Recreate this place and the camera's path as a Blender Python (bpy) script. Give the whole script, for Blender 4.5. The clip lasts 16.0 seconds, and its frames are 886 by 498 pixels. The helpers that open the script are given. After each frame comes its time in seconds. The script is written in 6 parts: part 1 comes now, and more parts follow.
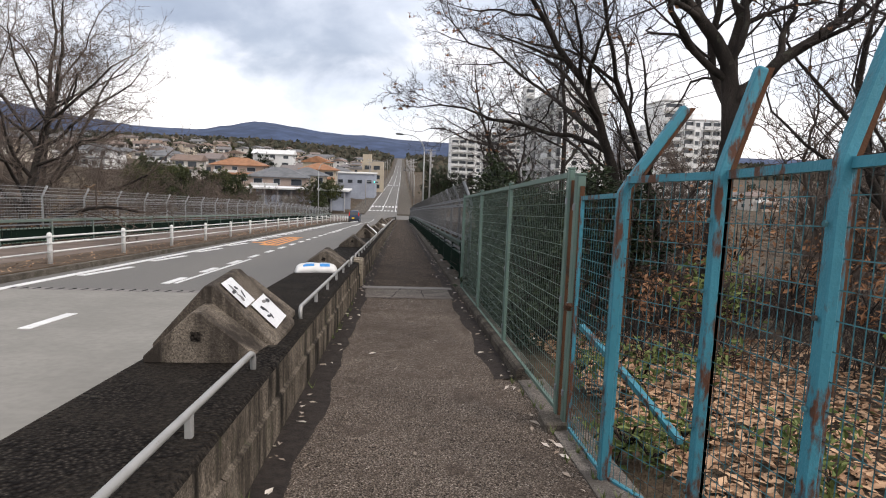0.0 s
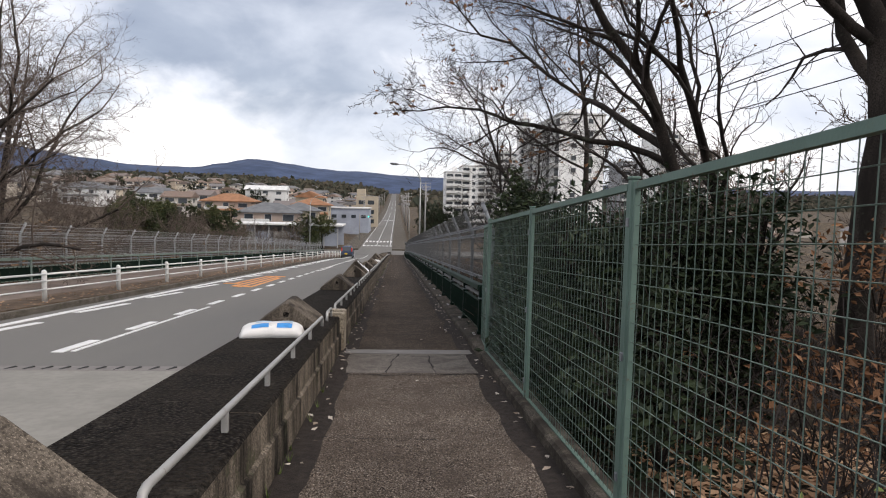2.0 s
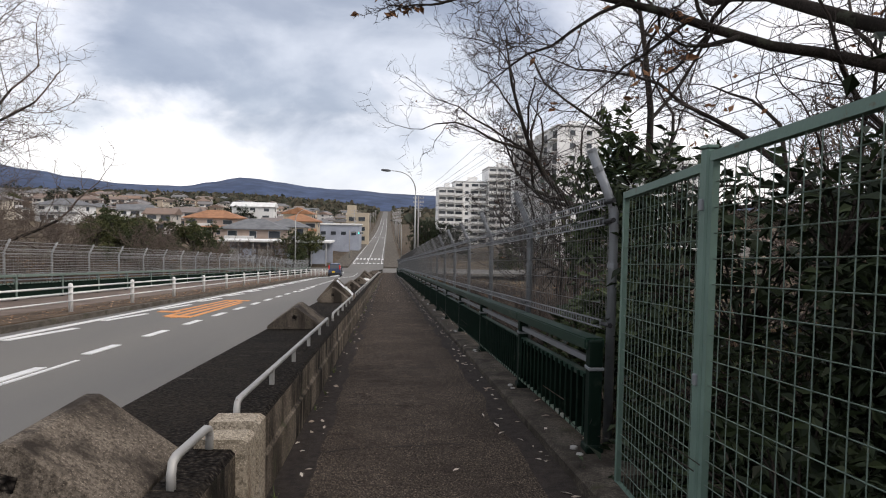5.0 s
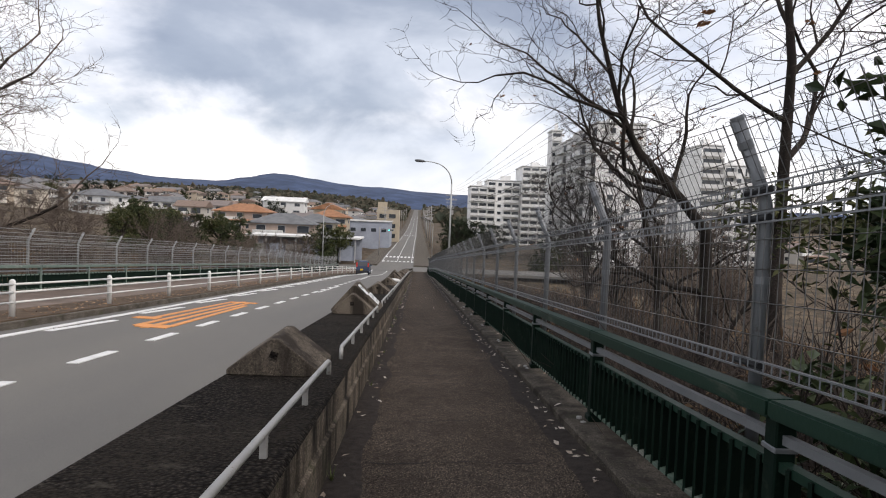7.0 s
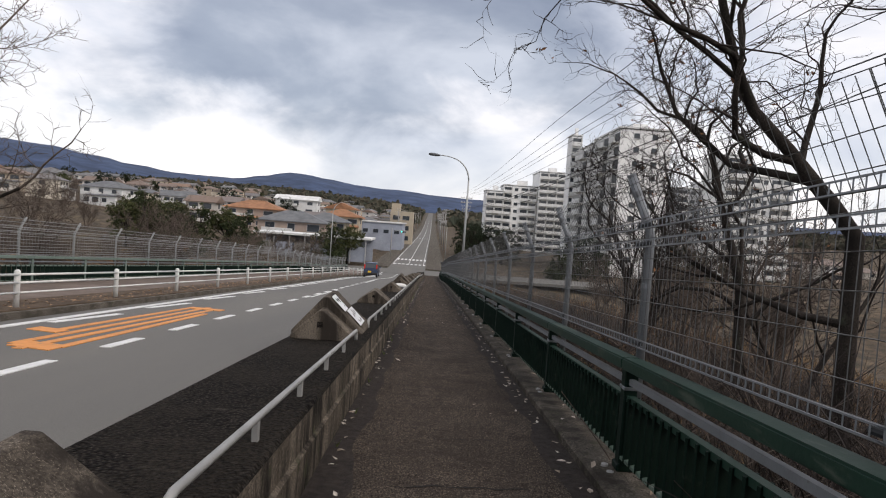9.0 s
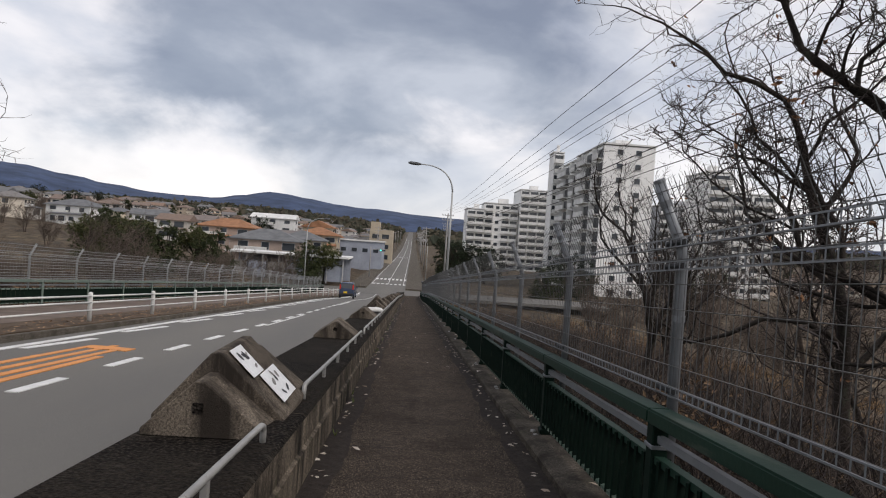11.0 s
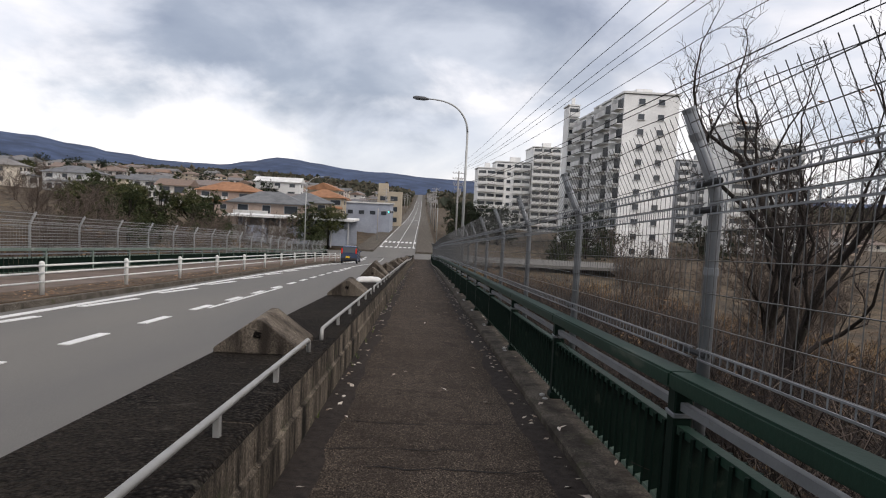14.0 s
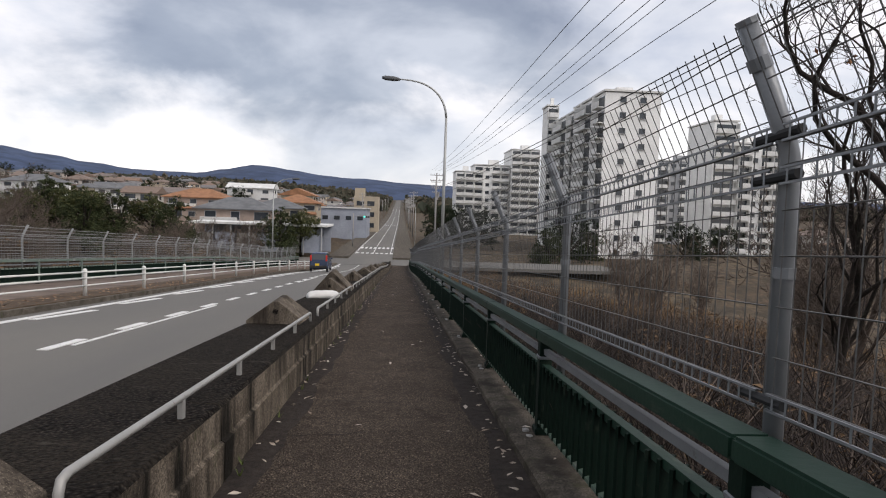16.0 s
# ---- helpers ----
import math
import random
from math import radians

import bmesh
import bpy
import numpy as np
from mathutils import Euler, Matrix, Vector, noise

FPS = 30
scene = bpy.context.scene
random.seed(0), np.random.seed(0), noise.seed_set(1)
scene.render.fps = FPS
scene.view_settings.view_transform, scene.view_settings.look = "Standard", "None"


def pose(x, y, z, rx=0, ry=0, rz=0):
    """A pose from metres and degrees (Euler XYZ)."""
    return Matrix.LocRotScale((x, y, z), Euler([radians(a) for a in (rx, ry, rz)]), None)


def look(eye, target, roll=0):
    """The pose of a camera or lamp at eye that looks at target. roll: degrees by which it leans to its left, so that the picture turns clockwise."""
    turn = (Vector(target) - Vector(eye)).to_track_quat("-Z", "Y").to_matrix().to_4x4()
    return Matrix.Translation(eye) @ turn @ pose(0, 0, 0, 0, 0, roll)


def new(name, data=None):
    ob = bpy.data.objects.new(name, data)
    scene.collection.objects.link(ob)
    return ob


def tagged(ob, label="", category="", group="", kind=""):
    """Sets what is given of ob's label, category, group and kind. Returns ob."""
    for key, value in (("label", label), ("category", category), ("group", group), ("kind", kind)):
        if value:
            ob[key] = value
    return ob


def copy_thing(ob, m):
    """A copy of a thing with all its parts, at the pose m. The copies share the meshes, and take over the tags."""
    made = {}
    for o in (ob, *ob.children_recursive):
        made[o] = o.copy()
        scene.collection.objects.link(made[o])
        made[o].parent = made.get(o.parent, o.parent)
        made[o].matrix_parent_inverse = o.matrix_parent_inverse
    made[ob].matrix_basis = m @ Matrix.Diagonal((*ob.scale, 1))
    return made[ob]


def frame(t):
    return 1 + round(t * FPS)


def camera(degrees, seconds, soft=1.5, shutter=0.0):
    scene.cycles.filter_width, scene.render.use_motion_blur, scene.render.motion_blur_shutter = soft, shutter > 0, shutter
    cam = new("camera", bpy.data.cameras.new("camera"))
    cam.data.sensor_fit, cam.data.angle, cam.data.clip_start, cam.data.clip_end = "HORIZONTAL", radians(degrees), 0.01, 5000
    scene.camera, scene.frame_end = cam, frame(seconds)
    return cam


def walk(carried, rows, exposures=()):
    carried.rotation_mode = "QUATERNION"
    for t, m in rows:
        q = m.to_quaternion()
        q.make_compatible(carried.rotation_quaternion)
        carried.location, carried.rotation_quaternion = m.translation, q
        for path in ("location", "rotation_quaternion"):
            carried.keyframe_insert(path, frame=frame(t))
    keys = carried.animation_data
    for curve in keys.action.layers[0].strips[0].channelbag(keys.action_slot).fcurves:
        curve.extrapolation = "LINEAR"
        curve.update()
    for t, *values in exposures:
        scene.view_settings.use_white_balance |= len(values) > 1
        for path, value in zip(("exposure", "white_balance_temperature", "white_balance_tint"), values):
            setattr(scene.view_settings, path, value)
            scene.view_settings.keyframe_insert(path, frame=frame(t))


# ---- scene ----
# Axes: x to the right of the walk, y ahead, z up. The bridge deck falls by 4 degrees along y:
# a place on it is W(x, s, h): s metres along the deck, h metres plumb above it.
SLOPE = radians(4.0)
CS, SN = math.cos(SLOPE), math.sin(SLOPE)
TILT = Matrix.Rotation(-SLOPE, 4, "X")

cam = camera(69.9, 16.0, soft=1.1)
PATH = [
    (0, (-0.154, -2.366, 1.644), (-0.019, -0.373, 1.528), 1.8),
    (0.5, (-0.147, -1.347, 1.643), (-0.019, 0.646, 1.537), 1.2),
    (1, (-0.157, -0.345, 1.622), (-0.012, 1.648, 1.54), 1.7),
    (1.5, (-0.18, 0.653, 1.623), (-0.045, 2.648, 1.578), 1.3),
    (2, (-0.192, 1.578, 1.6), (-0.044, 3.572, 1.593), 1.1),
    (2.5, (-0.178, 2.571, 1.597), (-0.042, 4.566, 1.618), 0.5),
    (3, (-0.15, 3.508, 1.585), (0.005, 5.501, 1.624), 0.9),
    (3.5, (-0.13, 4.525, 1.573), (0.046, 6.517, 1.632), -0.1),
    (6, (-0.401, 10.025, 1.484), (-0.257, 12.02, 1.529), 2.1),
    (6.5, (-0.452, 11.079, 1.52), (-0.353, 13.076, 1.569), 2.3),
    (7, (-0.419, 12.05, 1.523), (-0.338, 14.048, 1.568), 2.2),
    (7.5, (-0.355, 13.099, 1.521), (-0.281, 15.096, 1.584), 1.8),
    (8, (-0.286, 14.134, 1.513), (-0.196, 16.131, 1.572), 2.6),
    (8.5, (-0.263, 15.199, 1.521), (-0.188, 17.197, 1.576), 3.6),
    (9, (-0.269, 16.168, 1.535), (-0.231, 18.166, 1.591), 4.1),
    (11.5, (-0.262, 21.178, 1.582), (-0.155, 23.169, 1.728), 3.6),
    (12, (-0.275, 22.282, 1.556), (-0.167, 24.272, 1.725), 3.4),
    (12.5, (-0.28, 23.361, 1.568), (-0.179, 25.351, 1.743), 3.5),
    (13, (-0.266, 24.45, 1.558), (-0.159, 26.444, 1.67), 2.8),
    (13.5, (-0.231, 25.549, 1.557), (-0.163, 27.547, 1.6), 3.4),
    (14, (-0.133, 26.582, 1.549), (-0.063, 28.581, 1.55), 2.7),
    (14.5, (-0.042, 27.667, 1.556), (0.033, 29.666, 1.556), 1.7),
    (15, (0.019, 28.74, 1.541), (0.11, 30.738, 1.556), 1.4),
    (15.5, (0.082, 29.803, 1.552), (0.176, 31.801, 1.564), 1.2),
    (16, (0.106, 30.882, 1.524), (0.241, 32.878, 1.544), 1.7),
]
EXPOSURES = [(t, e, 6700, 15) for t, e in ((0, 0.66), (1.5, 0.58), (2.5, 0.42), (3.5, 0.34), (6, 0.54), (7.5, 0.42), (9, 0.29), (11.5, 0.0), (12.5, -0.18), (13.2, -0.10), (14, 0.28), (16, 0.26))]
walk(cam, [(t, TILT @ look(e, g, r)) for t, e, g, r in PATH], EXPOSURES)

# ---- light ----
world = bpy.data.worlds.new("overcast_sky")
scene.world = world
world.use_nodes = True
wn, wl = world.node_tree.nodes, world.node_tree.links
wn.clear()
w_out = wn.new("ShaderNodeOutputWorld")
w_bg = wn.new("ShaderNodeBackground")
w_bg.inputs["Strength"].default_value = 1.0
wl.new(w_bg.outputs[0], w_out.inputs[0])
w_co = wn.new("ShaderNodeTexCoord")


def wmath(op, a, b=0.0, c=None):
    n = wn.new("ShaderNodeMath")
    n.operation = op
    for k, v in enumerate((a, b) if c is None else (a, b, c)):
        if isinstance(v, (int, float)):
            n.inputs[k].default_value = v
        else:
            wl.new(v, n.inputs[k])
    return n.outputs[0]


def wramp(value, stops):
    n = wn.new("ShaderNodeValToRGB")
    els = n.color_ramp.elements
    while len(els) < len(stops):
        els.new(0.5)
    for el, (p, c) in zip(els, stops):
        el.position, el.color = p, (*c, 1)
    wl.new(value, n.inputs[0])
    return n.outputs[0]


# Overcast: broken pale cloud all round, with a heavy blue-grey bank standing over the road ahead.
w_sep = wn.new("ShaderNodeSeparateXYZ")
wl.new(w_co.outputs["Generated"], w_sep.inputs[0])


def wnoise(scale, detail, rough, stretch, dist=0.0, shift=(0, 0, 0)):
    mp = wn.new("ShaderNodeMapping")
    mp.inputs["Scale"].default_value, mp.inputs["Location"].default_value = stretch, shift
    wl.new(w_co.outputs["Generated"], mp.inputs[0])
    n = wn.new("ShaderNodeTexNoise")
    n.inputs["Scale"].default_value, n.inputs["Detail"].default_value = scale, detail
    n.inputs["Roughness"].default_value, n.inputs["Distortion"].default_value = rough, dist
    wl.new(mp.outputs[0], n.inputs["Vector"])
    return n.outputs[0]


def wstep(value, a, b):
    n = wn.new("ShaderNodeMapRange")
    n.interpolation_type = "SMOOTHSTEP"
    n.inputs[1].default_value, n.inputs[2].default_value = a, b
    wl.new(value, n.inputs[0])
    return n.outputs[0]


w_billow = wnoise(3.0, 9.0, 0.52, (1.0, 1.0, 2.1), 0.25)
w_rag = wnoise(4.6, 8.0, 0.55, (1.0, 1.0, 1.7), 0.3, (3.1, 0.4, 1.2))
w_cloud = wramp(w_billow, [(0.34, (0.44, 0.49, 0.57)), (0.45, (0.58, 0.62, 0.67)), (0.55, (0.77, 0.78, 0.79)), (0.70, (0.95, 0.945, 0.94))])
w_ragged = wmath("SUBTRACT", w_rag, 0.5)
w_high = wstep(wmath("ADD", w_sep.outputs[2], wmath("MULTIPLY", w_ragged, 0.34)), 0.10, 0.20)
w_left = wstep(wmath("ADD", w_sep.outputs[0], wmath("MULTIPLY", w_ragged, 0.75)), -0.58, -0.30)
w_right = wstep(wmath("ADD", w_sep.outputs[0], wmath("MULTIPLY", w_ragged, 0.60)), 0.40, 0.12)
w_ahead = wstep(w_sep.outputs[1], 0.0, 0.5)
w_bank = wmath("MULTIPLY", wmath("MULTIPLY", w_high, w_ahead), wmath("MULTIPLY", w_left, w_right))
w_dark = wramp(w_billow, [(0.36, (0.185, 0.22, 0.285)), (0.50, (0.265, 0.31, 0.375)), (0.64, (0.46, 0.51, 0.57))])
w_mul = wn.new("ShaderNodeMix")
w_mul.data_type = "RGBA"
wl.new(wmath("MULTIPLY", w_bank, 0.95), w_mul.inputs[0])
wl.new(w_cloud, w_mul.inputs[6])
wl.new(w_dark, w_mul.inputs[7])
w_cloud = w_mul.outputs[2]
w_sky = wn.new("ShaderNodeTexSky")
w_sky.sky_type, w_sky.sun_disc = "NISHITA", False
w_sky.sun_elevation, w_sky.sun_rotation = radians(46), radians(127)
w_mix = wn.new("ShaderNodeMix")
w_mix.data_type = "RGBA"
w_mix.inputs[0].default_value = 0.02
wl.new(w_cloud, w_mix.inputs[6])
wl.new(w_sky.outputs[0], w_mix.inputs[7])
wl.new(w_mix.outputs[2], w_bg.inputs["Color"])

sun = new("sun", bpy.data.lights.new("sun", "SUN"))
sun.data.energy, sun.data.angle, sun.data.color = 1.4, radians(25), (1.0, 0.95, 0.88)
sun.matrix_world = look((0, 0, 0), (-0.55, 0.42, -0.72))

# ---- materials ----


class Mat:
    """A small builder of node materials."""

    def __init__(self, name, rough=0.8, metal=0.0, spec=0.3):
        self.m = bpy.data.materials.new(name)
        self.m.use_nodes = True
        self.t = self.m.node_tree
        self.n, self.l = self.t.nodes, self.t.links
        self.b = self.n["Principled BSDF"]
        self.b.inputs["Roughness"].default_value = rough
        self.b.inputs["Metallic"].default_value = metal
        self.b.inputs["Specular IOR Level"].default_value = spec
        self.co = self.n.new("ShaderNodeNewGeometry").outputs["Position"]

    def noise(self, scale, detail=4.0, rough=0.55, stretch=None, dist=0.0):
        n = self.n.new("ShaderNodeTexNoise")
        n.inputs["Scale"].default_value, n.inputs["Detail"].default_value = scale, detail
        n.inputs["Roughness"].default_value, n.inputs["Distortion"].default_value = rough, dist
        src = self.co
        if stretch:
            mp = self.n.new("ShaderNodeMapping")
            mp.inputs["Scale"].default_value = stretch
            self.l.new(src, mp.inputs[0])
            src = mp.outputs[0]
        self.l.new(src, n.inputs["Vector"])
        return n.outputs[0]

    def voronoi(self, scale, feature="F1", out="Distance"):
        n = self.n.new("ShaderNodeTexVoronoi")
        n.feature = feature
        n.inputs["Scale"].default_value = scale
        self.l.new(self.co, n.inputs["Vector"])
        return n.outputs[out]

    def ramp(self, value, stops):
        n = self.n.new("ShaderNodeValToRGB")
        els = n.color_ramp.elements
        while len(els) < len(stops):
            els.new(0.5)
        for el, (p, c) in zip(els, stops):
            el.position = p
            el.color = (*c, 1) if isinstance(c, tuple) else (c, c, c, 1)
        self.l.new(value, n.inputs[0])
        return n.outputs[0]

    def mix(self, fac, a, b, blend="MIX"):
        n = self.n.new("ShaderNodeMix")
        n.data_type, n.blend_type = "RGBA", blend
        for i, v in ((0, fac), (6, a), (7, b)):
            if isinstance(v, (int, float)):
                n.inputs[i].default_value = v
            elif isinstance(v, tuple):
                n.inputs[i].default_value = (*v, 1)
            else:
                self.l.new(v, n.inputs[i])
        return n.outputs[2]

    def random(self):
        return self.n.new("ShaderNodeObjectInfo").outputs["Random"]

    def island(self):
        return self.n.new("ShaderNodeNewGeometry").outputs["Random Per Island"]

    def color(self, c):
        if isinstance(c, tuple):
            self.b.inputs["Base Color"].default_value = (*c, 1)
        else:
            self.l.new(c, self.b.inputs["Base Color"])
        return self

    def rough(self, v):
        self.l.new(v, self.b.inputs["Roughness"])
        return self

    def bump(self, h, strength=0.3, dist=0.01):
        n = self.n.new("ShaderNodeBump")
        n.inputs["Strength"].default_value, n.inputs["Distance"].default_value = strength, dist
        self.l.new(h, n.inputs["Height"])
        self.l.new(n.outputs[0], self.b.inputs["Normal"])
        return self


def plain(name, c, rough=0.7, metal=0.0, var=0.25, scale=6.0, bump=0.0, spec=0.3):
    """A colour with mottling at two scales."""
    q = Mat(name, rough, metal, spec)
    a = q.mix(q.ramp(q.noise(scale), [(0.35, 0.0), (0.7, 1.0)]), tuple(v * (1 - var) for v in c), tuple(min(1, v * (1 + var * 0.6)) for v in c))
    d = q.mix(q.ramp(q.noise(scale * 9, 3), [(0.4, 0.0), (0.75, 0.5)]), a, tuple(v * 0.7 for v in c))
    q.color(d)
    if bump:
        q.bump(q.noise(scale * 9, 3), bump)
    return q.m


def worn(name, c, wear, amount=0.6, scale=7.0, rough=0.55, metal=0.0, stretch=None, bump=0.15, spec=0.3):
    """Paint of colour c that has worn or rusted to another in patches."""
    q = Mat(name, rough, metal, spec)
    base = q.mix(q.ramp(q.noise(scale * 0.4), [(0.3, 0.0), (0.7, 1.0)]), tuple(v * 0.78 for v in c), c)
    patch = q.ramp(q.noise(scale, 6, 0.65, stretch), [(amount, 0.0), (amount + 0.08, 1.0)])
    q.color(q.mix(patch, base, wear))
    q.bump(q.noise(scale * 6, 4), bump)
    return q.m


def concrete(name, lo, hi, stain, streak=True, cov=0.5, bump=0.5, moss=None):
    q = Mat(name, 0.95, 0.0, 0.12)
    base = q.mix(q.ramp(q.noise(1.7, 6), [(0.3, 0.0), (0.7, 1.0)]), lo, hi)
    fine = q.mix(q.ramp(q.noise(55, 4, 0.7), [(0.40, 0.0), (0.62, 0.8)]), base, tuple(v * 0.3 for v in lo))
    fine = q.mix(q.ramp(q.noise(120, 2, 0.6), [(0.58, 0.0), (0.70, 0.55)]), fine, tuple(min(1, v * 1.9) for v in hi))
    st = q.ramp(q.noise(3.2, 6, 0.65, (1.0, 1.0, 0.18) if streak else None), [(cov - 0.06, 0.0), (cov + 0.12, 1.0)])
    c = q.mix(st, fine, stain)
    if moss:
        c = q.mix(q.ramp(q.noise(4.5, 5, 0.7), [(0.58, 0.0), (0.68, 0.8)]), c, moss)
    q.color(c).bump(q.noise(45, 5, 0.7), bump, 0.008)
    return q.m


# asphalt of the footway: dark, grainy, with brown dirt; the approach is paler than the bridge
def asphalt(name, gain):
    q = Mat(name, 0.95, 0.0, 0.12)
    g = q.ramp(q.voronoi(95), [(0.04, tuple(min(0.6, v * gain) for v in (0.26, 0.225, 0.19))), (0.38, tuple(v * gain for v in (0.088, 0.075, 0.064))), (0.85, (0.022, 0.019, 0.017))])
    big = q.ramp(q.noise(0.9, 6, 0.6), [(0.35, 0.0), (0.65, 1.0)])
    c = q.mix(big, q.mix(1.0, g, (0.78, 0.74, 0.70), "MULTIPLY"), q.mix(1.0, g, (1.12, 1.08, 1.03), "MULTIPLY"))
    c = q.mix(q.ramp(q.noise(3.5, 5, 0.7), [(0.54, 0.0), (0.68, 0.75)]), c, tuple(v * gain for v in (0.032, 0.025, 0.02)))
    c = q.mix(q.ramp(q.noise(26, 3, 0.7), [(0.52, 0.0), (0.66, 0.5)]), c, tuple(v * gain for v in (0.02, 0.017, 0.015)))
    c = q.mix(q.ramp(q.voronoi(46), [(0.10, 0.0), (0.50, 0.85)]), q.mix(1.0, c, (1.35, 1.31, 1.26), "MULTIPLY"), q.mix(1.0, c, (0.42, 0.40, 0.38), "MULTIPLY"))
    c = q.mix(q.ramp(q.noise(1.7, 7, 0.72), [(0.50, 0.0), (0.66, 0.6)]), c, tuple(v * gain for v in (0.026, 0.020, 0.016)))
    q.color(c).bump(q.voronoi(62), 1.0, 0.014)
    return q.m


M_foot, M_footpale = asphalt("footway_asphalt", 1.55), asphalt("approach_footway_asphalt", 3.1)

q = Mat("road_asphalt", 0.9, 0.0, 0.2)
g = q.ramp(q.noise(140, 3), [(0.3, (0.118, 0.113, 0.101)), (0.7, (0.205, 0.196, 0.178))])
c = q.mix(q.ramp(q.noise(0.35, 5, 0.6, (1.0, 0.12, 1.0)), [(0.35, 0.0), (0.7, 0.5)]), g, (0.10, 0.10, 0.102))
q.color(c).bump(q.noise(140, 2), 0.2, 0.004)
M_road = q.m
M_roadpale = plain("approach_asphalt", (0.235, 0.225, 0.20), 0.92, var=0.12, scale=1.2, bump=0.15)
M_white = worn("road_paint_white", (0.74, 0.74, 0.72), (0.30, 0.30, 0.30), 0.63, 9, 0.7)
M_orange = worn("road_paint_orange", (0.72, 0.30, 0.09), (0.30, 0.20, 0.13), 0.60, 8, 0.7)
M_wall = concrete("stained_concrete", (0.105, 0.086, 0.066), (0.30, 0.25, 0.195), (0.014, 0.012, 0.0095), True, 0.49, 0.8, (0.06, 0.062, 0.035))
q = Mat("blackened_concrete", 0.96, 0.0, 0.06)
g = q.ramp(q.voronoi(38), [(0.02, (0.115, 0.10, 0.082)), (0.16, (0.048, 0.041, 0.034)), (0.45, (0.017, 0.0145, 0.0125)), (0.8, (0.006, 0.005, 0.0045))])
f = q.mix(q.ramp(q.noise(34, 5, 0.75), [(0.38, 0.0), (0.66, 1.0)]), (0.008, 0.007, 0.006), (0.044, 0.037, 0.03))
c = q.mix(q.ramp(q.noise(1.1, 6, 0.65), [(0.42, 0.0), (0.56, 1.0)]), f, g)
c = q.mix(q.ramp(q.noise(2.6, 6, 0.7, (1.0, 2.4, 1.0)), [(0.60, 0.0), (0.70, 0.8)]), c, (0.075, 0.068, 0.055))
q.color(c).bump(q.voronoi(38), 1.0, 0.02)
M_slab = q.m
M_block = concrete("weathered_concrete", (0.10, 0.083, 0.066), (0.25, 0.21, 0.165), (0.034, 0.028, 0.023), True, 0.50, 0.9)
M_kerb = concrete("kerb_concrete", (0.10, 0.088, 0.074), (0.20, 0.175, 0.145), (0.06, 0.052, 0.042), False, 0.52, 0.6, (0.07, 0.072, 0.04))
M_kerbdark = concrete("mossy_kerb_concrete", (0.06, 0.052, 0.043), (0.165, 0.143, 0.116), (0.032, 0.027, 0.022), False, 0.5, 0.7, (0.045, 0.045, 0.026))
M_stub = concrete("ochre_stained_concrete", (0.30, 0.25, 0.18), (0.46, 0.40, 0.32), (0.12, 0.08, 0.05), True, 0.56, 0.4)
M_joint = plain("steel_joint", (0.21, 0.195, 0.18), 0.75, 0.2, 0.2, 4, 0.1)
M_patch = concrete("mortar_patch", (0.15, 0.132, 0.115), (0.225, 0.20, 0.175), (0.08, 0.07, 0.06), False, 0.56, 0.4)
M_pipe = worn("galvanised_pipe_painted", (0.40, 0.395, 0.375), (0.17, 0.12, 0.085), 0.63, 14, 0.5, 0.3)
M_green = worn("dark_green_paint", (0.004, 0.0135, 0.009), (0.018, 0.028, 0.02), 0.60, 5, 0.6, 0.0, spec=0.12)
# Lighter copy of the railing green: light on the rail tops is painted in.
M_greentop = worn("toplit_green_paint", (0.012, 0.035, 0.024), (0.055, 0.07, 0.055), 0.58, 5, 0.5, 0.0, (1, 0.2, 1), spec=0.2)
# Far-side railing green and fence grey, set paler than the near ones.
M_greenfar = worn("pale_far_green_paint", (0.15, 0.20, 0.17), (0.26, 0.28, 0.25), 0.58, 3, 0.6)
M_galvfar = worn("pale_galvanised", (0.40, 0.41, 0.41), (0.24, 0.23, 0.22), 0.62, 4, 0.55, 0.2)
M_galv = worn("grey_galvanised", (0.235, 0.25, 0.265), (0.13, 0.125, 0.12), 0.64, 10, 0.48, 0.4)
M_wire = plain("fence_wire", (0.16, 0.16, 0.157), 0.5, 0.4, 0.3, 12)
M_fgreen = worn("weathered_green_paint", (0.115, 0.18, 0.15), (0.10, 0.075, 0.05), 0.62, 9, 0.55, 0.0)
M_fwire = worn("dull_green_wire", (0.11, 0.155, 0.13), (0.10, 0.085, 0.065), 0.60, 9, 0.55)
M_blue = worn("turquoise_paint_rusting", (0.045, 0.22, 0.285), (0.085, 0.036, 0.02), 0.52, 11, 0.5, 0.0, (1, 1, 0.3), 0.4)
M_rust = worn("flaking_rust", (0.10, 0.045, 0.022), (0.035, 0.02, 0.014), 0.5, 12, 0.9, 0.0, (1, 1, 0.3), 0.5)
M_bluewire = worn("turquoise_wire_rusting", (0.045, 0.15, 0.17), (0.05, 0.034, 0.025), 0.50, 7, 0.6)
M_guard = worn("white_guard_pipe_paint", (0.72, 0.72, 0.69), (0.34, 0.30, 0.25), 0.66, 8, 0.5)
M_lamp = worn("lamp_post_grey", (0.40, 0.41, 0.40), (0.22, 0.21, 0.20), 0.66, 6, 0.5, 0.3)
M_redwalk = plain("red_brown_footway", (0.165, 0.128, 0.105), 0.95, 0, 0.35, 1.1, 0.2)
M_dirt = plain("leaf_litter_soil", (0.105, 0.072, 0.046), 0.97, 0, 0.45, 2.2, 0.5)
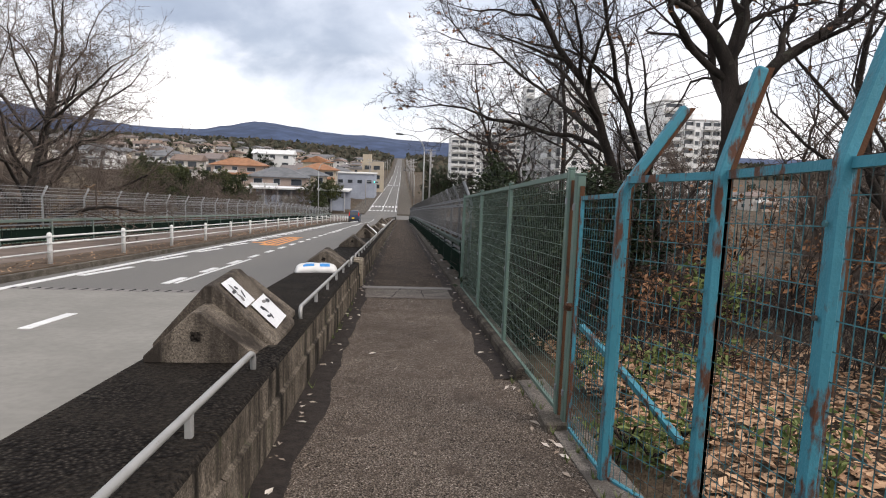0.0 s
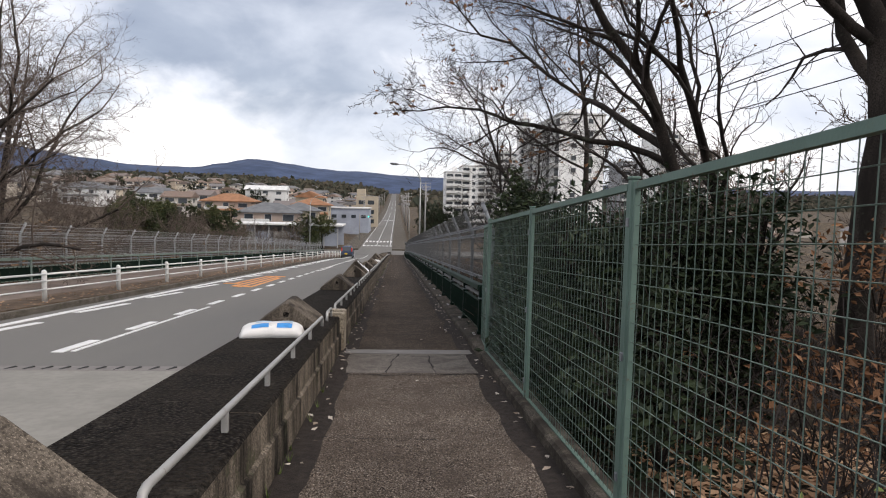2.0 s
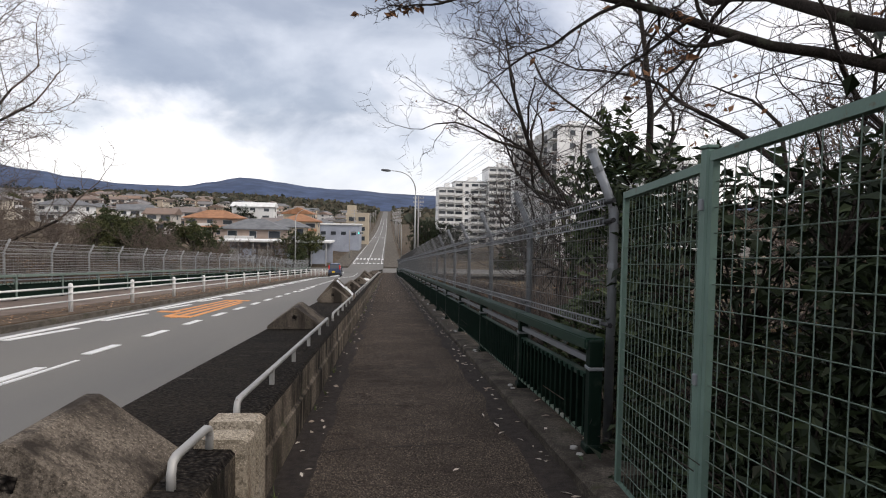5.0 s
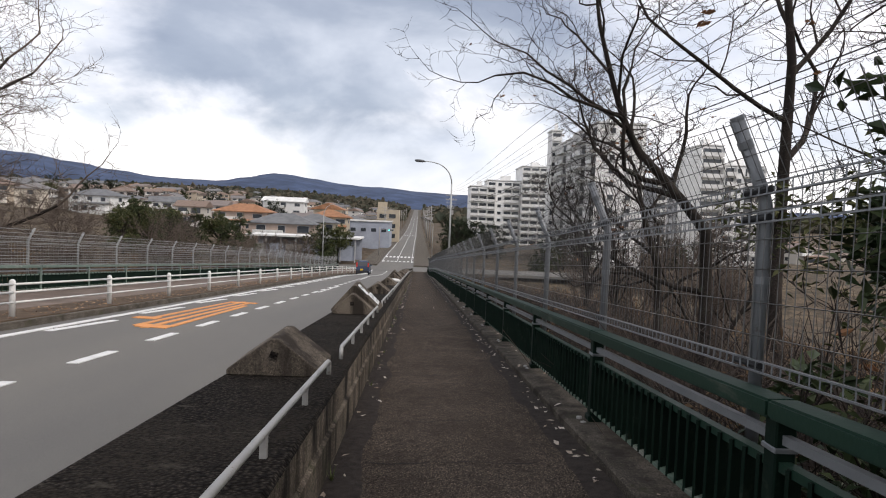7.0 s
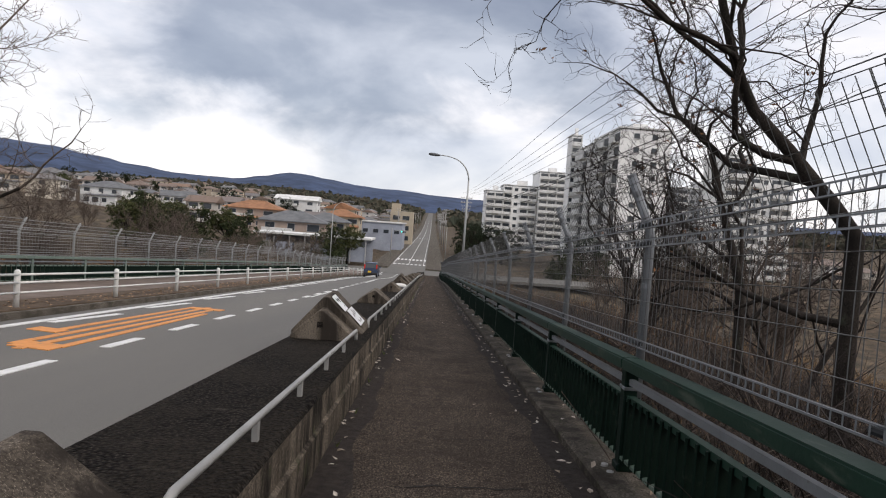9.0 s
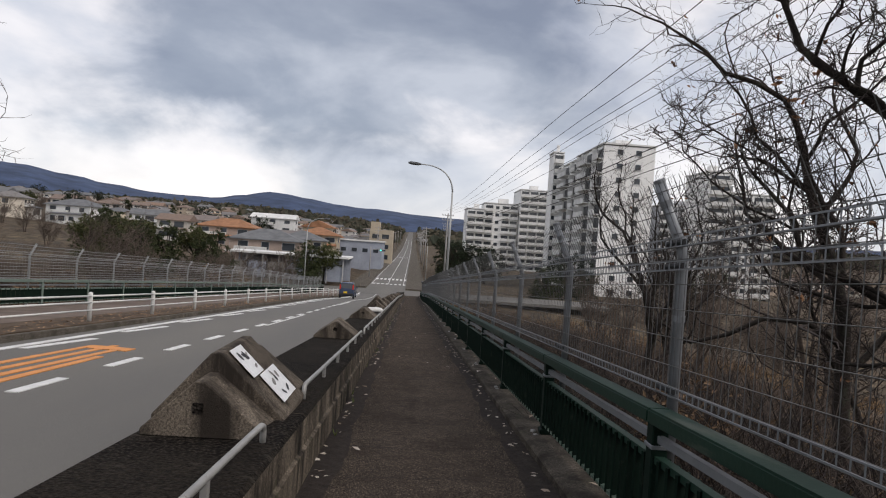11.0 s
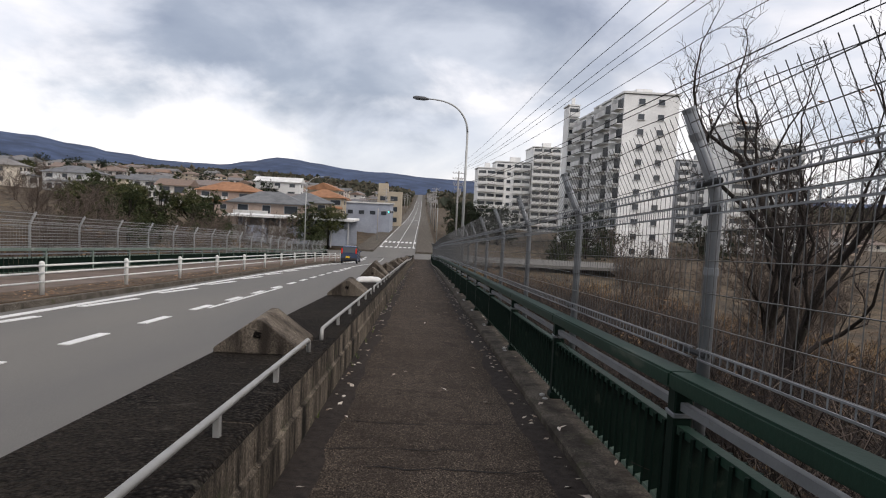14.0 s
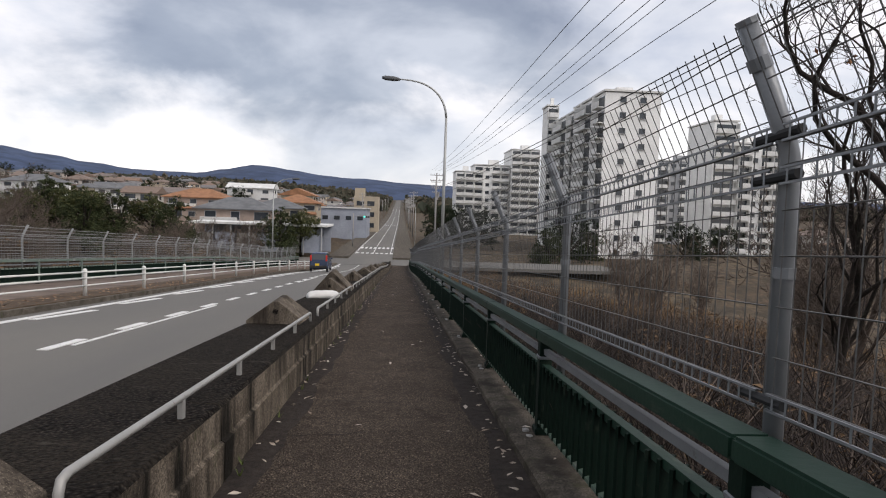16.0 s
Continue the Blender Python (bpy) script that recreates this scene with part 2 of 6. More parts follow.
M_bark = concrete("dark_bark", (0.028, 0.023, 0.02), (0.07, 0.058, 0.05), (0.02, 0.017, 0.015), True, 0.5, 1.0, (0.065, 0.07, 0.05))
M_twig = plain("grey_brown_twigs", (0.125, 0.098, 0.08), 0.95, 0, 0.3, 3)
M_twigd = plain("dark_twigs", (0.045, 0.036, 0.032), 0.95, 0, 0.3, 3)


def leafmat(name, a, b, rough=0.5):
    q = Mat(name, rough, 0.0, 0.16)
    q.color(q.mix(q.island(), a, b))
    return q.m


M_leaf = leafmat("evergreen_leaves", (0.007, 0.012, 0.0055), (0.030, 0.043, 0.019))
M_leafolive = leafmat("olive_leaves", (0.035, 0.048, 0.018), (0.10, 0.10, 0.04), 0.6)
M_dead = leafmat("dead_brown_leaves", (0.10, 0.045, 0.022), (0.30, 0.16, 0.085), 0.8)
M_litter = leafmat("fallen_leaves", (0.17, 0.085, 0.045), (0.56, 0.37, 0.23), 0.85)
M_paleleaf = leafmat("pale_fallen_leaves", (0.26, 0.20, 0.15), (0.62, 0.56, 0.49), 0.85)
M_grass = leafmat("green_weeds", (0.06, 0.09, 0.025), (0.17, 0.20, 0.07), 0.7)
M_drybrush = leafmat("dry_brush", (0.085, 0.055, 0.034), (0.25, 0.165, 0.10), 0.9)

q = Mat("terrain_soil_and_brush", 0.97)
c = q.mix(q.ramp(q.noise(0.06, 6, 0.6), [(0.35, 0.0), (0.65, 1.0)]), (0.10, 0.068, 0.044), (0.17, 0.125, 0.075))
c = q.mix(q.ramp(q.noise(0.5, 8, 0.75), [(0.40, 0.0), (0.56, 0.9)]), c, (0.035, 0.027, 0.019))
c = q.mix(q.ramp(q.noise(3.2, 6, 0.75), [(0.50, 0.0), (0.64, 0.8)]), c, (0.05, 0.046, 0.03))
q.color(c).bump(q.noise(2.5, 6, 0.7), 0.8, 0.25)
M_land = q.m


# ---- geometry helpers ----
def W(x, s, h=0.0):
    return Vector((x, s * CS, -s * SN + h))


def WP(x, s, h=0.0, rz=0.0):
    return Matrix.Translation(W(x, s, h)) @ Matrix.Rotation(radians(rz), 4, "Z")


def mesh_of(name, bm, mat, smooth=False):
    me = bpy.data.meshes.new(name)
    bmesh.ops.recalc_face_normals(bm, faces=bm.faces)
    if smooth:
        for fc in bm.faces:
            fc.smooth = True
    bm.to_mesh(me)
    bm.free()
    for one in mat if isinstance(mat, (list, tuple)) else (mat,):
        me.materials.append(one)
    return me


def part(name, bm, mat, parent=None, label="", smooth=False):
    ob = new(name, mesh_of(name, bm, mat, smooth))
    if parent is not None:
        ob.parent = parent
    if label:
        ob["label"] = label
    return ob


def raw(name, verts, faces, mat, parent=None, label=""):
    me = bpy.data.meshes.new(name)
    me.from_pydata(verts, [], faces)
    me.materials.append(mat)
    ob = new(name, me)
    if parent is not None:
        ob.parent = parent
    if label:
        ob["label"] = label
    return ob


def thing(name, label, category, m=None, group="", kind=""):
    ob = tagged(new(name), label, category, group, kind)
    if m is not None:
        ob.matrix_basis = m
    return ob


def B():
    return bmesh.new()


def hexa(bm, p):
    """A box from its eight corners: four below, four above, in the same turn."""
    v = [bm.verts.new(c) for c in p]
    for a in ((3, 2, 1, 0), (4, 5, 6, 7), (0, 1, 5, 4), (1, 2, 6, 5), (2, 3, 7, 6), (3, 0, 4, 7)):
        bm.faces.new([v[k] for k in a])
    return bm


def box(bm, c, size, m=None, bevel=0.0):
    x, y, z = (a / 2 for a in size)
    p = [Vector(k) for k in ((-x, -y, -z), (x, -y, -z), (x, y, -z), (-x, y, -z), (-x, -y, z), (x, -y, z), (x, y, z), (-x, y, z))]
    if m is not None:
        p = [m @ k for k in p]
    p = [k + Vector(c) for k in p]
    if bevel:
        tmp = bmesh.new()
        hexa(tmp, p)
        bmesh.ops.bevel(tmp, geom=tmp.edges[:], offset=bevel, segments=1, affect="EDGES", profile=0.7)
        me = bpy.data.meshes.new("tmp")
        tmp.to_mesh(me)
        tmp.free()
        bm.from_mesh(me)
        bpy.data.meshes.remove(me)
        return bm
    return hexa(bm, p)


def sweep(bm, pts, radius, seg=8, caps=True):
    """A tube along points; radius may be a number or one a point."""
    n = len(pts)
    pts = [Vector(p) for p in pts]
    rad = radius if isinstance(radius, (list, tuple)) else [radius] * n
    rings = []
    side = None
    for k in range(n):
        d = (pts[min(k + 1, n - 1)] - pts[max(k - 1, 0)])
        d = d.normalized() if d.length > 1e-6 else Vector((0, 0, 1))
        if side is None:
            side = d.orthogonal().normalized()
        side = (side - d * side.dot(d))
        side = side.normalized() if side.length > 1e-6 else d.orthogonal().normalized()
        up = d.cross(side)
        rings.append([bm.verts.new(pts[k] + (side * math.cos(2 * math.pi * j / seg) + up * math.sin(2 * math.pi * j / seg)) * rad[k]) for j in range(seg)])
    for a, b in zip(rings, rings[1:]):
        for j in range(seg):
            bm.faces.new((a[j], a[(j + 1) % seg], b[(j + 1) % seg], b[j]))
    if caps and seg > 2:
        bm.faces.new(rings[0][::-1])
        bm.faces.new(rings[-1])
    return bm


def run(bm, profile, s0, s1, f=None, step=None):
    """A closed profile of (x, h) drawn along the deck from s0 to s1."""
    f = f or W
    n = max(1, int(round((s1 - s0) / step))) if step else 1
    rings = [[bm.verts.new(f(x, s0 + (s1 - s0) * k / n, h)) for x, h in profile] for k in range(n + 1)]
    m = len(profile)
    for a, b in zip(rings, rings[1:]):
        for j in range(m):
            bm.faces.new((a[j], a[(j + 1) % m], b[(j + 1) % m], b[j]))
    bm.faces.new(rings[0][::-1])
    bm.faces.new(rings[-1])
    return bm


def rect(x0, x1, h0, h1):
    return [(x0, h0), (x1, h0), (x1, h1), (x0, h1)]


def smooth(a, b, v):
    v = min(1.0, max(0.0, (v - a) / (b - a)))
    return v * v * (3 - 2 * v)


END = 112.0          # where the bridge ends, along the deck


def road_z(y):
    """Height of the road's crown line: the falling bridge, a flat stretch and the far climb."""
    a = -y * SN / CS
    b = -7.75
    k = smooth(70, 150, y)
    z = a * (1 - k) + b * k
    y = min(y, 1000)
    if y > 280:
        z += 0.00006 * (y - 280) ** 2 if y < 600 else 0.00006 * 320 ** 2 + 0.0384 * (y - 600)
    return z


def WD(x, s, h=0.0):
    """As W on the bridge, and along the road's own rise and fall beyond it."""
    y = s * CS
    return Vector((x, y, road_z(y) + h))


# ---- the large structure ----
def strip(name, profile, s0, s1, mat, label, category, step=3.0, kind="structure"):
    ob = part(name, run(B(), profile, s0, s1, WD, step), mat)
    return tagged(ob, label, category, kind=kind)


START = -9.0
strip("footway", rect(-1.0, 1.04, -0.30, 0.0), 9.55, END, M_foot, "worn dark asphalt footway along the bridge", "footway")
strip("footway_approach", rect(-1.0, 1.04, -0.30, 0.0), START, 9.55, M_footpale, "paler grainy asphalt footway before the bridge joint", "footway")
strip("road", rect(-7.82, -2.10, -0.40, 0.0), 9.9, END, M_road, "grey asphalt carriageway with white markings", "road")
strip("road_approach", rect(-7.82, -2.10, -0.40, 0.004), START, 9.62, M_roadpale, "pale worn asphalt road before the bridge joint", "road")
strip("bridge_joint", rect(-7.82, -2.10, -0.40, 0.006), 9.62, 9.9, M_joint, "steel finger joint across the carriageway", "joint")
strip("parapet_slab", rect(-2.10, -1.22, -0.45, 0.45), START, END, M_slab, "blackened concrete barrier top beside the road", "barrier")
strip("footway_verge", [(-12.9, -0.5), (-7.98, -0.5), (-7.98, 0.12), (-9.0, 0.13), (-9.0, 0.10), (-12.9, 0.10)], START, END, M_redwalk, "red-brown far footway on the bridge", "footway")
strip("verge_dirt", rect(-9.3, -8.02, 0.06, 0.145), START, END, M_dirt, "strip of dirt and dead leaves by the kerb", "verge")
strip("kerb_far", rect(-7.98, -7.82, -0.3, 0.13), START, END, M_kerb, "stained concrete kerb of the far footway", "kerb")
strip("kerb_near", [(1.04, -0.6), (1.04, 0.075), (1.065, 0.095), (1.62, 0.10), (1.62, -0.6)], 11.95, END, M_kerbdark, "low concrete kerb under the bridge railing", "kerb")
strip("kerb_fence", [(1.02, -0.6), (1.02, 0.10), (1.045, 0.125), (1.20, 0.13), (1.20, -0.6)], 3.75, 11.95, M_kerbdark, "narrow mossy concrete kerb under the green fence", "kerb")
strip("deck_side", rect(1.10, 1.60, -1.5, -0.6), 11.0, END, M_wall, "concrete edge beam of the bridge deck", "beam")

# low wall between footway and road, in cast lengths
wall = thing("wall_parapet", "low stained concrete wall between footway and road", "wall", W(0, 0, 0) and Matrix.Identity(4), kind="structure")
L = 4.9
s = START
while s < END - 0.1:
    e = min(s + L, END)
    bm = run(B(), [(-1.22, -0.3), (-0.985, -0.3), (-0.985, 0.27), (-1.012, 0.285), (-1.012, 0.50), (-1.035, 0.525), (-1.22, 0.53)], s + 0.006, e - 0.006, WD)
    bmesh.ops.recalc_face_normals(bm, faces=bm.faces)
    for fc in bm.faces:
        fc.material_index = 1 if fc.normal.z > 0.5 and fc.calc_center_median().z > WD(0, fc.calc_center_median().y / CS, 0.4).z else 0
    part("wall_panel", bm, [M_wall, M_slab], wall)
    s = e


# ---- triangular concrete blocks ----
def block_bm(w, h, d, apex=-0.04):
    """A prism with a triangular face, its edges a little chipped."""
    bm = B()
    prof = [(-w / 2, 0.0), (w / 2, 0.0), (w / 2, 0.05), (apex + 0.035, h), (apex - 0.035, h), (-w / 2, 0.05)]
    rings = [[bm.verts.new((x, y, z)) for x, z in prof] for y in (0.0, d)]
    for j in range(6):
        bm.faces.new((rings[0][j], rings[0][(j + 1) % 6], rings[1][(j + 1) % 6], rings[1][j]))
    bm.faces.new(rings[0][::-1])
    bm.faces.new(rings[1])
    bmesh.ops.bevel(bm, geom=bm.edges[:], offset=0.008, segments=1, affect="EDGES")
    return bm


BLOCKS = [2.93 + 7.47 * k for k in range(14)]
bl = thing("barrier_block", "weathered grey concrete wedge block on the barrier", "block", group="wedge blocks on the barrier")
part("wedge", block_bm(0.84, 0.335, 0.72, 0.0), M_block, bl)
bm = B()
box(bm, (0.0, 0.0, 0.19), (0.07, 0.02, 0.06), Matrix.Rotation(0.3, 4, "Y"))
part("socket", bm, M_slab, bl, "dark square hole")
bl.matrix_basis = WP(-1.67, BLOCKS[1], 0.45)
for k, s in enumerate(BLOCKS):
    if k not in (0, 1, 3, 6):
        copy_thing(bl, Matrix.Translation(WD(-1.67, s, 0.45)))
bl2 = thing("barrier_block", "stacked pair of stained concrete wedge blocks on the barrier", "block", group="wedge blocks on the barrier")
part("wedge", block_bm(0.86, 0.39, 0.34), M_block, bl2)
bm = block_bm(0.98, 0.53, 0.86)
bmesh.ops.translate(bm, vec=(0.0, 0.345, 0), verts=bm.verts)
part("wedge", bm, M_block, bl2)
bm = block_bm(0.86, 0.39, 0.40)
bmesh.ops.translate(bm, vec=(0.0, 1.21, 0), verts=bm.verts)
part("wedge", bm, M_block, bl2)
bm = B()
box(bm, (-0.04, 0.0, 0.21), (0.07, 0.02, 0.07))
part("socket", bm, M_slab, bl2, "dark square hole")
bl2.matrix_basis = WP(-1.62, BLOCKS[0] - 0.45, 0.45)
copy_thing(bl2, WP(-1.62, BLOCKS[3] - 0.68, 0.45))
copy_thing(bl2, Matrix.Translation(WD(-1.62, BLOCKS[6] - 0.45, 0.45)))


# ---- pipe handrail on the low wall ----
def handrail(s0, s1, first=True, last=True):
    r = thing("handrail", "bent galvanised pipe handrail on the low wall", "handrail", Matrix.Translation(WD(-1.14, s0, 0.52)), group="pipe handrails on the wall")
    o = WD(-1.14, s0, 0.52)

    def p(s, h):
        return WD(-1.14, s, 0.52 + h) - o
    pts = ([p(s0, -0.03), p(s0, 0.07), p(s0 + 0.02, 0.115), p(s0 + 0.07, 0.13)] if first else [p(s0, 0.13)])
    n = max(2, int((s1 - s0) / 2))
    pts += [p(s0 + 0.15 + (s1 - s0 - 0.3) * k / n, 0.13) for k in range(n + 1)]
    pts += ([p(s1 - 0.07, 0.13), p(s1 - 0.02, 0.115), p(s1, 0.07), p(s1, -0.03)] if last else [p(s1, 0.13)])
    part("pipe", sweep(B(), pts, 0.021, 8), M_pipe, r, smooth=True)
    n = max(1, int(round((s1 - s0) / 1.25)))
    for k in range(1, n):
        s = s0 + (s1 - s0) * k / n
        bm = B()
        box(bm, p(s, 0.045) + Vector((0, 0, 0)), (0.035, 0.045, 0.15), bevel=0.004)
        part("stanchion", bm, M_pipe, r)
    return r


handrail(-8.5, 2.05)
handrail(4.1, 10.05)
handrail(10.62, 11.2)
handrail(11.78, 17.62)
handrail(18.5, 24.35)
for b in BLOCKS[3:-1]:
    handrail(b + 0.58, b + 7.27)
for s, h in ((11.30, 0.575), (11.58, 0.60)):
    ob = part("joint_post", run(B(), [(-1.22, -0.1), (-0.95, -0.1), (-0.95, h - 0.02), (-0.98, h), (-1.22, h)], s - 0.10, s + 0.10, WD), M_stub)
    tagged(ob, "pale concrete stub post at the bridge joint", "post")

# ---- green bridge railing, in three-metre bays ----
BAY = 3.0


# Bottom rail kept pale: light on its top is put into the colour.
M_railfoot = worn("worn_lit_green_paint", (0.10, 0.15, 0.115), (0.22, 0.23, 0.20), 0.55, 6, 0.6, 0.0, (1, 0.3, 1))


def railing_bay(label, group, slats=22, frame_m=None, BAY=3.0):
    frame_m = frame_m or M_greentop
    r = thing("bridge_railing", label, "railing", group=group)
    d = Vector((0, CS, -SN))

    def q(t, h, x=0.0):
        return d * t + Vector((x, 0, h))

    def bar(t0, t1, x0, x1, h0, h1):
        return hexa(B(), [q(t0, h0, x0), q(t0, h0, x1), q(t1, h0, x1), q(t1, h0, x0), q(t0, h1, x0), q(t0, h1, x1), q(t1, h1, x1), q(t1, h1, x0)])
    bm = B()
    box(bm, (0, 0, 0.42), (0.10, 0.10, 0.84), bevel=0.008)
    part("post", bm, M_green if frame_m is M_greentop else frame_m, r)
    bm = B()
    box(bm, (0, 0, 0.03), (0.135, 0.135, 0.06), bevel=0.01)
    part("base_shoe", bm, M_green, r)
    bm = B()
    box(bm, (0, 0, 0.63), (0.116, 0.116, 0.025), bevel=0.004)
    part("collar", bm, M_galv, r, "grey metal collar")
    tr = bar(0.0, BAY, -0.075, 0.075, 0.765, 0.855)
    bmesh.ops.bevel(tr, geom=tr.edges[:], offset=0.012, segments=2, affect="EDGES")
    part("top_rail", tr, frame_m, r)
    part("mid_rail", bar(0.05, BAY - 0.05, -0.02, 0.02, 0.655, 0.70), M_galv, r, "grey mid rail")
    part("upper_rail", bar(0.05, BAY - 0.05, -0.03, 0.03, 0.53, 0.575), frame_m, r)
    part("bottom_rail", bar(0.05, BAY - 0.05, -0.045, 0.03, 0.095, 0.118), M_railfoot, r, "worn bottom rail, painted pale for light on its top")
    if frame_m is M_greentop:
        for y in (-0.075, 0.075):
            part("anchor_bolt", sweep(B(), [(-0.115, y, -0.01), (-0.115, y, 0.008), (-0.115, y, 0.014)], [0.03, 0.028, 0.012], 8), M_pipe, r, "pale bolt cover on the kerb")
    n = slats
    turn = Matrix.Rotation(radians(32), 4, "Z")
    bm = box(B(), (0, 0, 0.0), (0.115, 0.018, 0.47), turn)
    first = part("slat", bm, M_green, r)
    first.matrix_basis = Matrix.Translation(q(0.12, 0.335))
    for k in range(1, n):
        o = new("slat", first.data)
        o.parent = r
        o.matrix_basis = Matrix.Translation(q(0.12 + (BAY - 0.24) * k / (n - 1), 0.335))
    return r


NB = int((END - 12) / BAY)
rb = railing_bay("dark green steel bridge railing bay with upright slats", "bays of the near bridge railing")
rb.matrix_basis = Matrix.Translation(WD(1.30, 15.0, 0.10))
railing_bay("short end bay of the dark green bridge railing", "bays of the near bridge railing", 15, None, 2.5).matrix_basis = Matrix.Translation(WD(1.30, 12.5, 0.10))
for k in range(2, NB):
    copy_thing(rb, Matrix.Translation(WD(1.30, 12 + BAY * k, 0.10)))


M_galvnear, M_wirenear = M_galv, M_wire

# ---- tall grey mesh fence behind the railing ----
def wires(bm, pts, r):
    """A thin wire as a three-sided tube."""
    return sweep(bm, pts, r, 3, False)


FENCE_BAY = 2.96
M_clamp = plain("dark_clamp_plastic", (0.022, 0.023, 0.025), 0.6, 0, 0.3, 12)


def fence_bay(label, group, lean=-1.0, dense=True, rw=0.0026):
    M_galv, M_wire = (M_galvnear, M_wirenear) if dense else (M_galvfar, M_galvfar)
    r = thing("mesh_fence", label, "fence", group=group)
    d = Vector((0, CS, -SN))
    TIP = (lean * 0.19, 0.40)
    BAY = FENCE_BAY

    def q(t, h, x=0.0):
        return d * t + Vector((x, 0, h))
    part("post", sweep(B(), [(0, 0, 0), (0, 0, 1.80), (TIP[0] * 0.10, 0, 1.87), (TIP[0], 0, 1.87 + TIP[1])], 0.036, 10), M_galv, r, smooth=True)
    bm = sweep(B(), [(TIP[0] * 0.99, 0, 1.87 + TIP[1]), (TIP[0] * 1.04, 0, 1.89 + TIP[1])], 0.039, 10)
    part("cap", bm, M_galv, r)
    for h in (1.89, 1.74, 0.94) if dense else ():
        part("clamp", sweep(B(), [q(-0.135, h, lean * 0.052), q(0.135, h, lean * 0.052)], 0.019, 8), M_clamp, r, "dark pipe clamp holding the wire mesh")
    for h in (2.14, 1.40):
        bm = sweep(B(), [(TIP[0] * max(0, (h - 1.87) / TIP[1]), 0, h - 0.02), (TIP[0] * max(0, (h - 1.83) / TIP[1]), 0, h + 0.02)], 0.041, 10)
        part("band", bm, M_galv, r, "steel band round the post")
    bm = B()
    X = lean * 0.045
    n = 38 if dense else 20
    for k in range(n + 1):
        t = BAY * k / n
        wires(bm, [q(t, 0.92, X), q(t, 1.86, X), q(t, 1.87 + TIP[1] * 0.97, TIP[0] + X)], rw if dense else rw * 0.35)
    tagged(part("wire_mesh", bm, M_wire, r), kind="stuff")
    bm = B()
    hs = [0.90, 0.97, 1.10, 1.28, 1.46, 1.62, 1.72, 1.78, 1.86] if dense else [0.92, 1.0, 1.08, 1.17, 1.28, 1.4, 1.52, 1.64, 1.76, 1.86]
    for h in hs:
        wires(bm, [q(0, h, X * 1.25), q(BAY, h, X * 1.25)], rw * 1.25)
    for u in (0.18, 0.5, 0.82):
        wires(bm, [q(0, 1.87 + TIP[1] * u, TIP[0] * u + X), q(BAY, 1.87 + TIP[1] * u, TIP[0] * u + X)], rw * 1.25)
    tagged(part("wire_grid", bm, M_wire, r), kind="stuff")
    for h in (0.94, 1.74, 1.89):
        bm = B()
        for u in (-0.028, 0.028):
            sweep(bm, [q(0, h + u, X * 1.6), q(BAY, h + u, X * 1.6)], 0.006, 4, False)
        for k in range(38):
            t = BAY * (k + 0.5) / 38
            wires(bm, [q(t, h - 0.028, X * 1.6), q(t, h + 0.028, X * 1.6)], 0.004)
        part("rolled_edge", bm, M_galv, r)
    return r


fb = fence_bay("tall grey welded wire fence with posts bent inwards at the top", "bays of the near mesh fence")
fb.matrix_basis = Matrix.Translation(WD(1.49, 12.70, 0.10))
for k in range(1, NB):
    copy_thing(fb, Matrix.Translation(WD(1.49, 12.70 + 2.89 * min(k, 5) + 3.02 * max(0, k - 5), 0.10)))

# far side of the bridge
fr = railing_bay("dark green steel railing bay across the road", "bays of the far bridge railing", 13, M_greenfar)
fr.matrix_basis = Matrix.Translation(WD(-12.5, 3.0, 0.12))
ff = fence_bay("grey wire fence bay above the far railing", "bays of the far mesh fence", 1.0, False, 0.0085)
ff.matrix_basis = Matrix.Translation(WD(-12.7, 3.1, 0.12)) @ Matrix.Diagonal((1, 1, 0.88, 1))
for k in range(-4, int((END - 3) / BAY)):
    if k:
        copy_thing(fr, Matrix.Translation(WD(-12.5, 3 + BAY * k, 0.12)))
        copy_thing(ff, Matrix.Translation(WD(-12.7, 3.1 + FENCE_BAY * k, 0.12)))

# ---- white guard pipes of the far footway ----
GB = 3.95
gp = thing("guard_pipe", "white painted steel guard pipe with three rails", "guard rail", group="guard pipe bays")
bm = sweep(B(), [(0, 0, -0.05), (0, 0, 0.72), (0, 0, 0.745), (0, 0, 0.76)], [0.057, 0.057, 0.045, 0.01], 12)
part("post", bm, M_guard, gp, smooth=True)
for h in (0.66, 0.50, 0.30):
    e = Vector((0, GB * CS, -GB * SN))
    part("rail", sweep(B(), [Vector((0.03, 0, h)), Vector((0.03, 0, h)) + e], 0.024 if h > 0.4 else 0.021, 8), M_guard, gp, smooth=True)
gp.matrix_basis = Matrix.Translation(WD(-8.33, 1.2, 0.13))
for k in range(-2, 27):
    if k:
        copy_thing(gp, Matrix.Translation(WD(-8.33, 1.2 + GB * k, 0.13)))


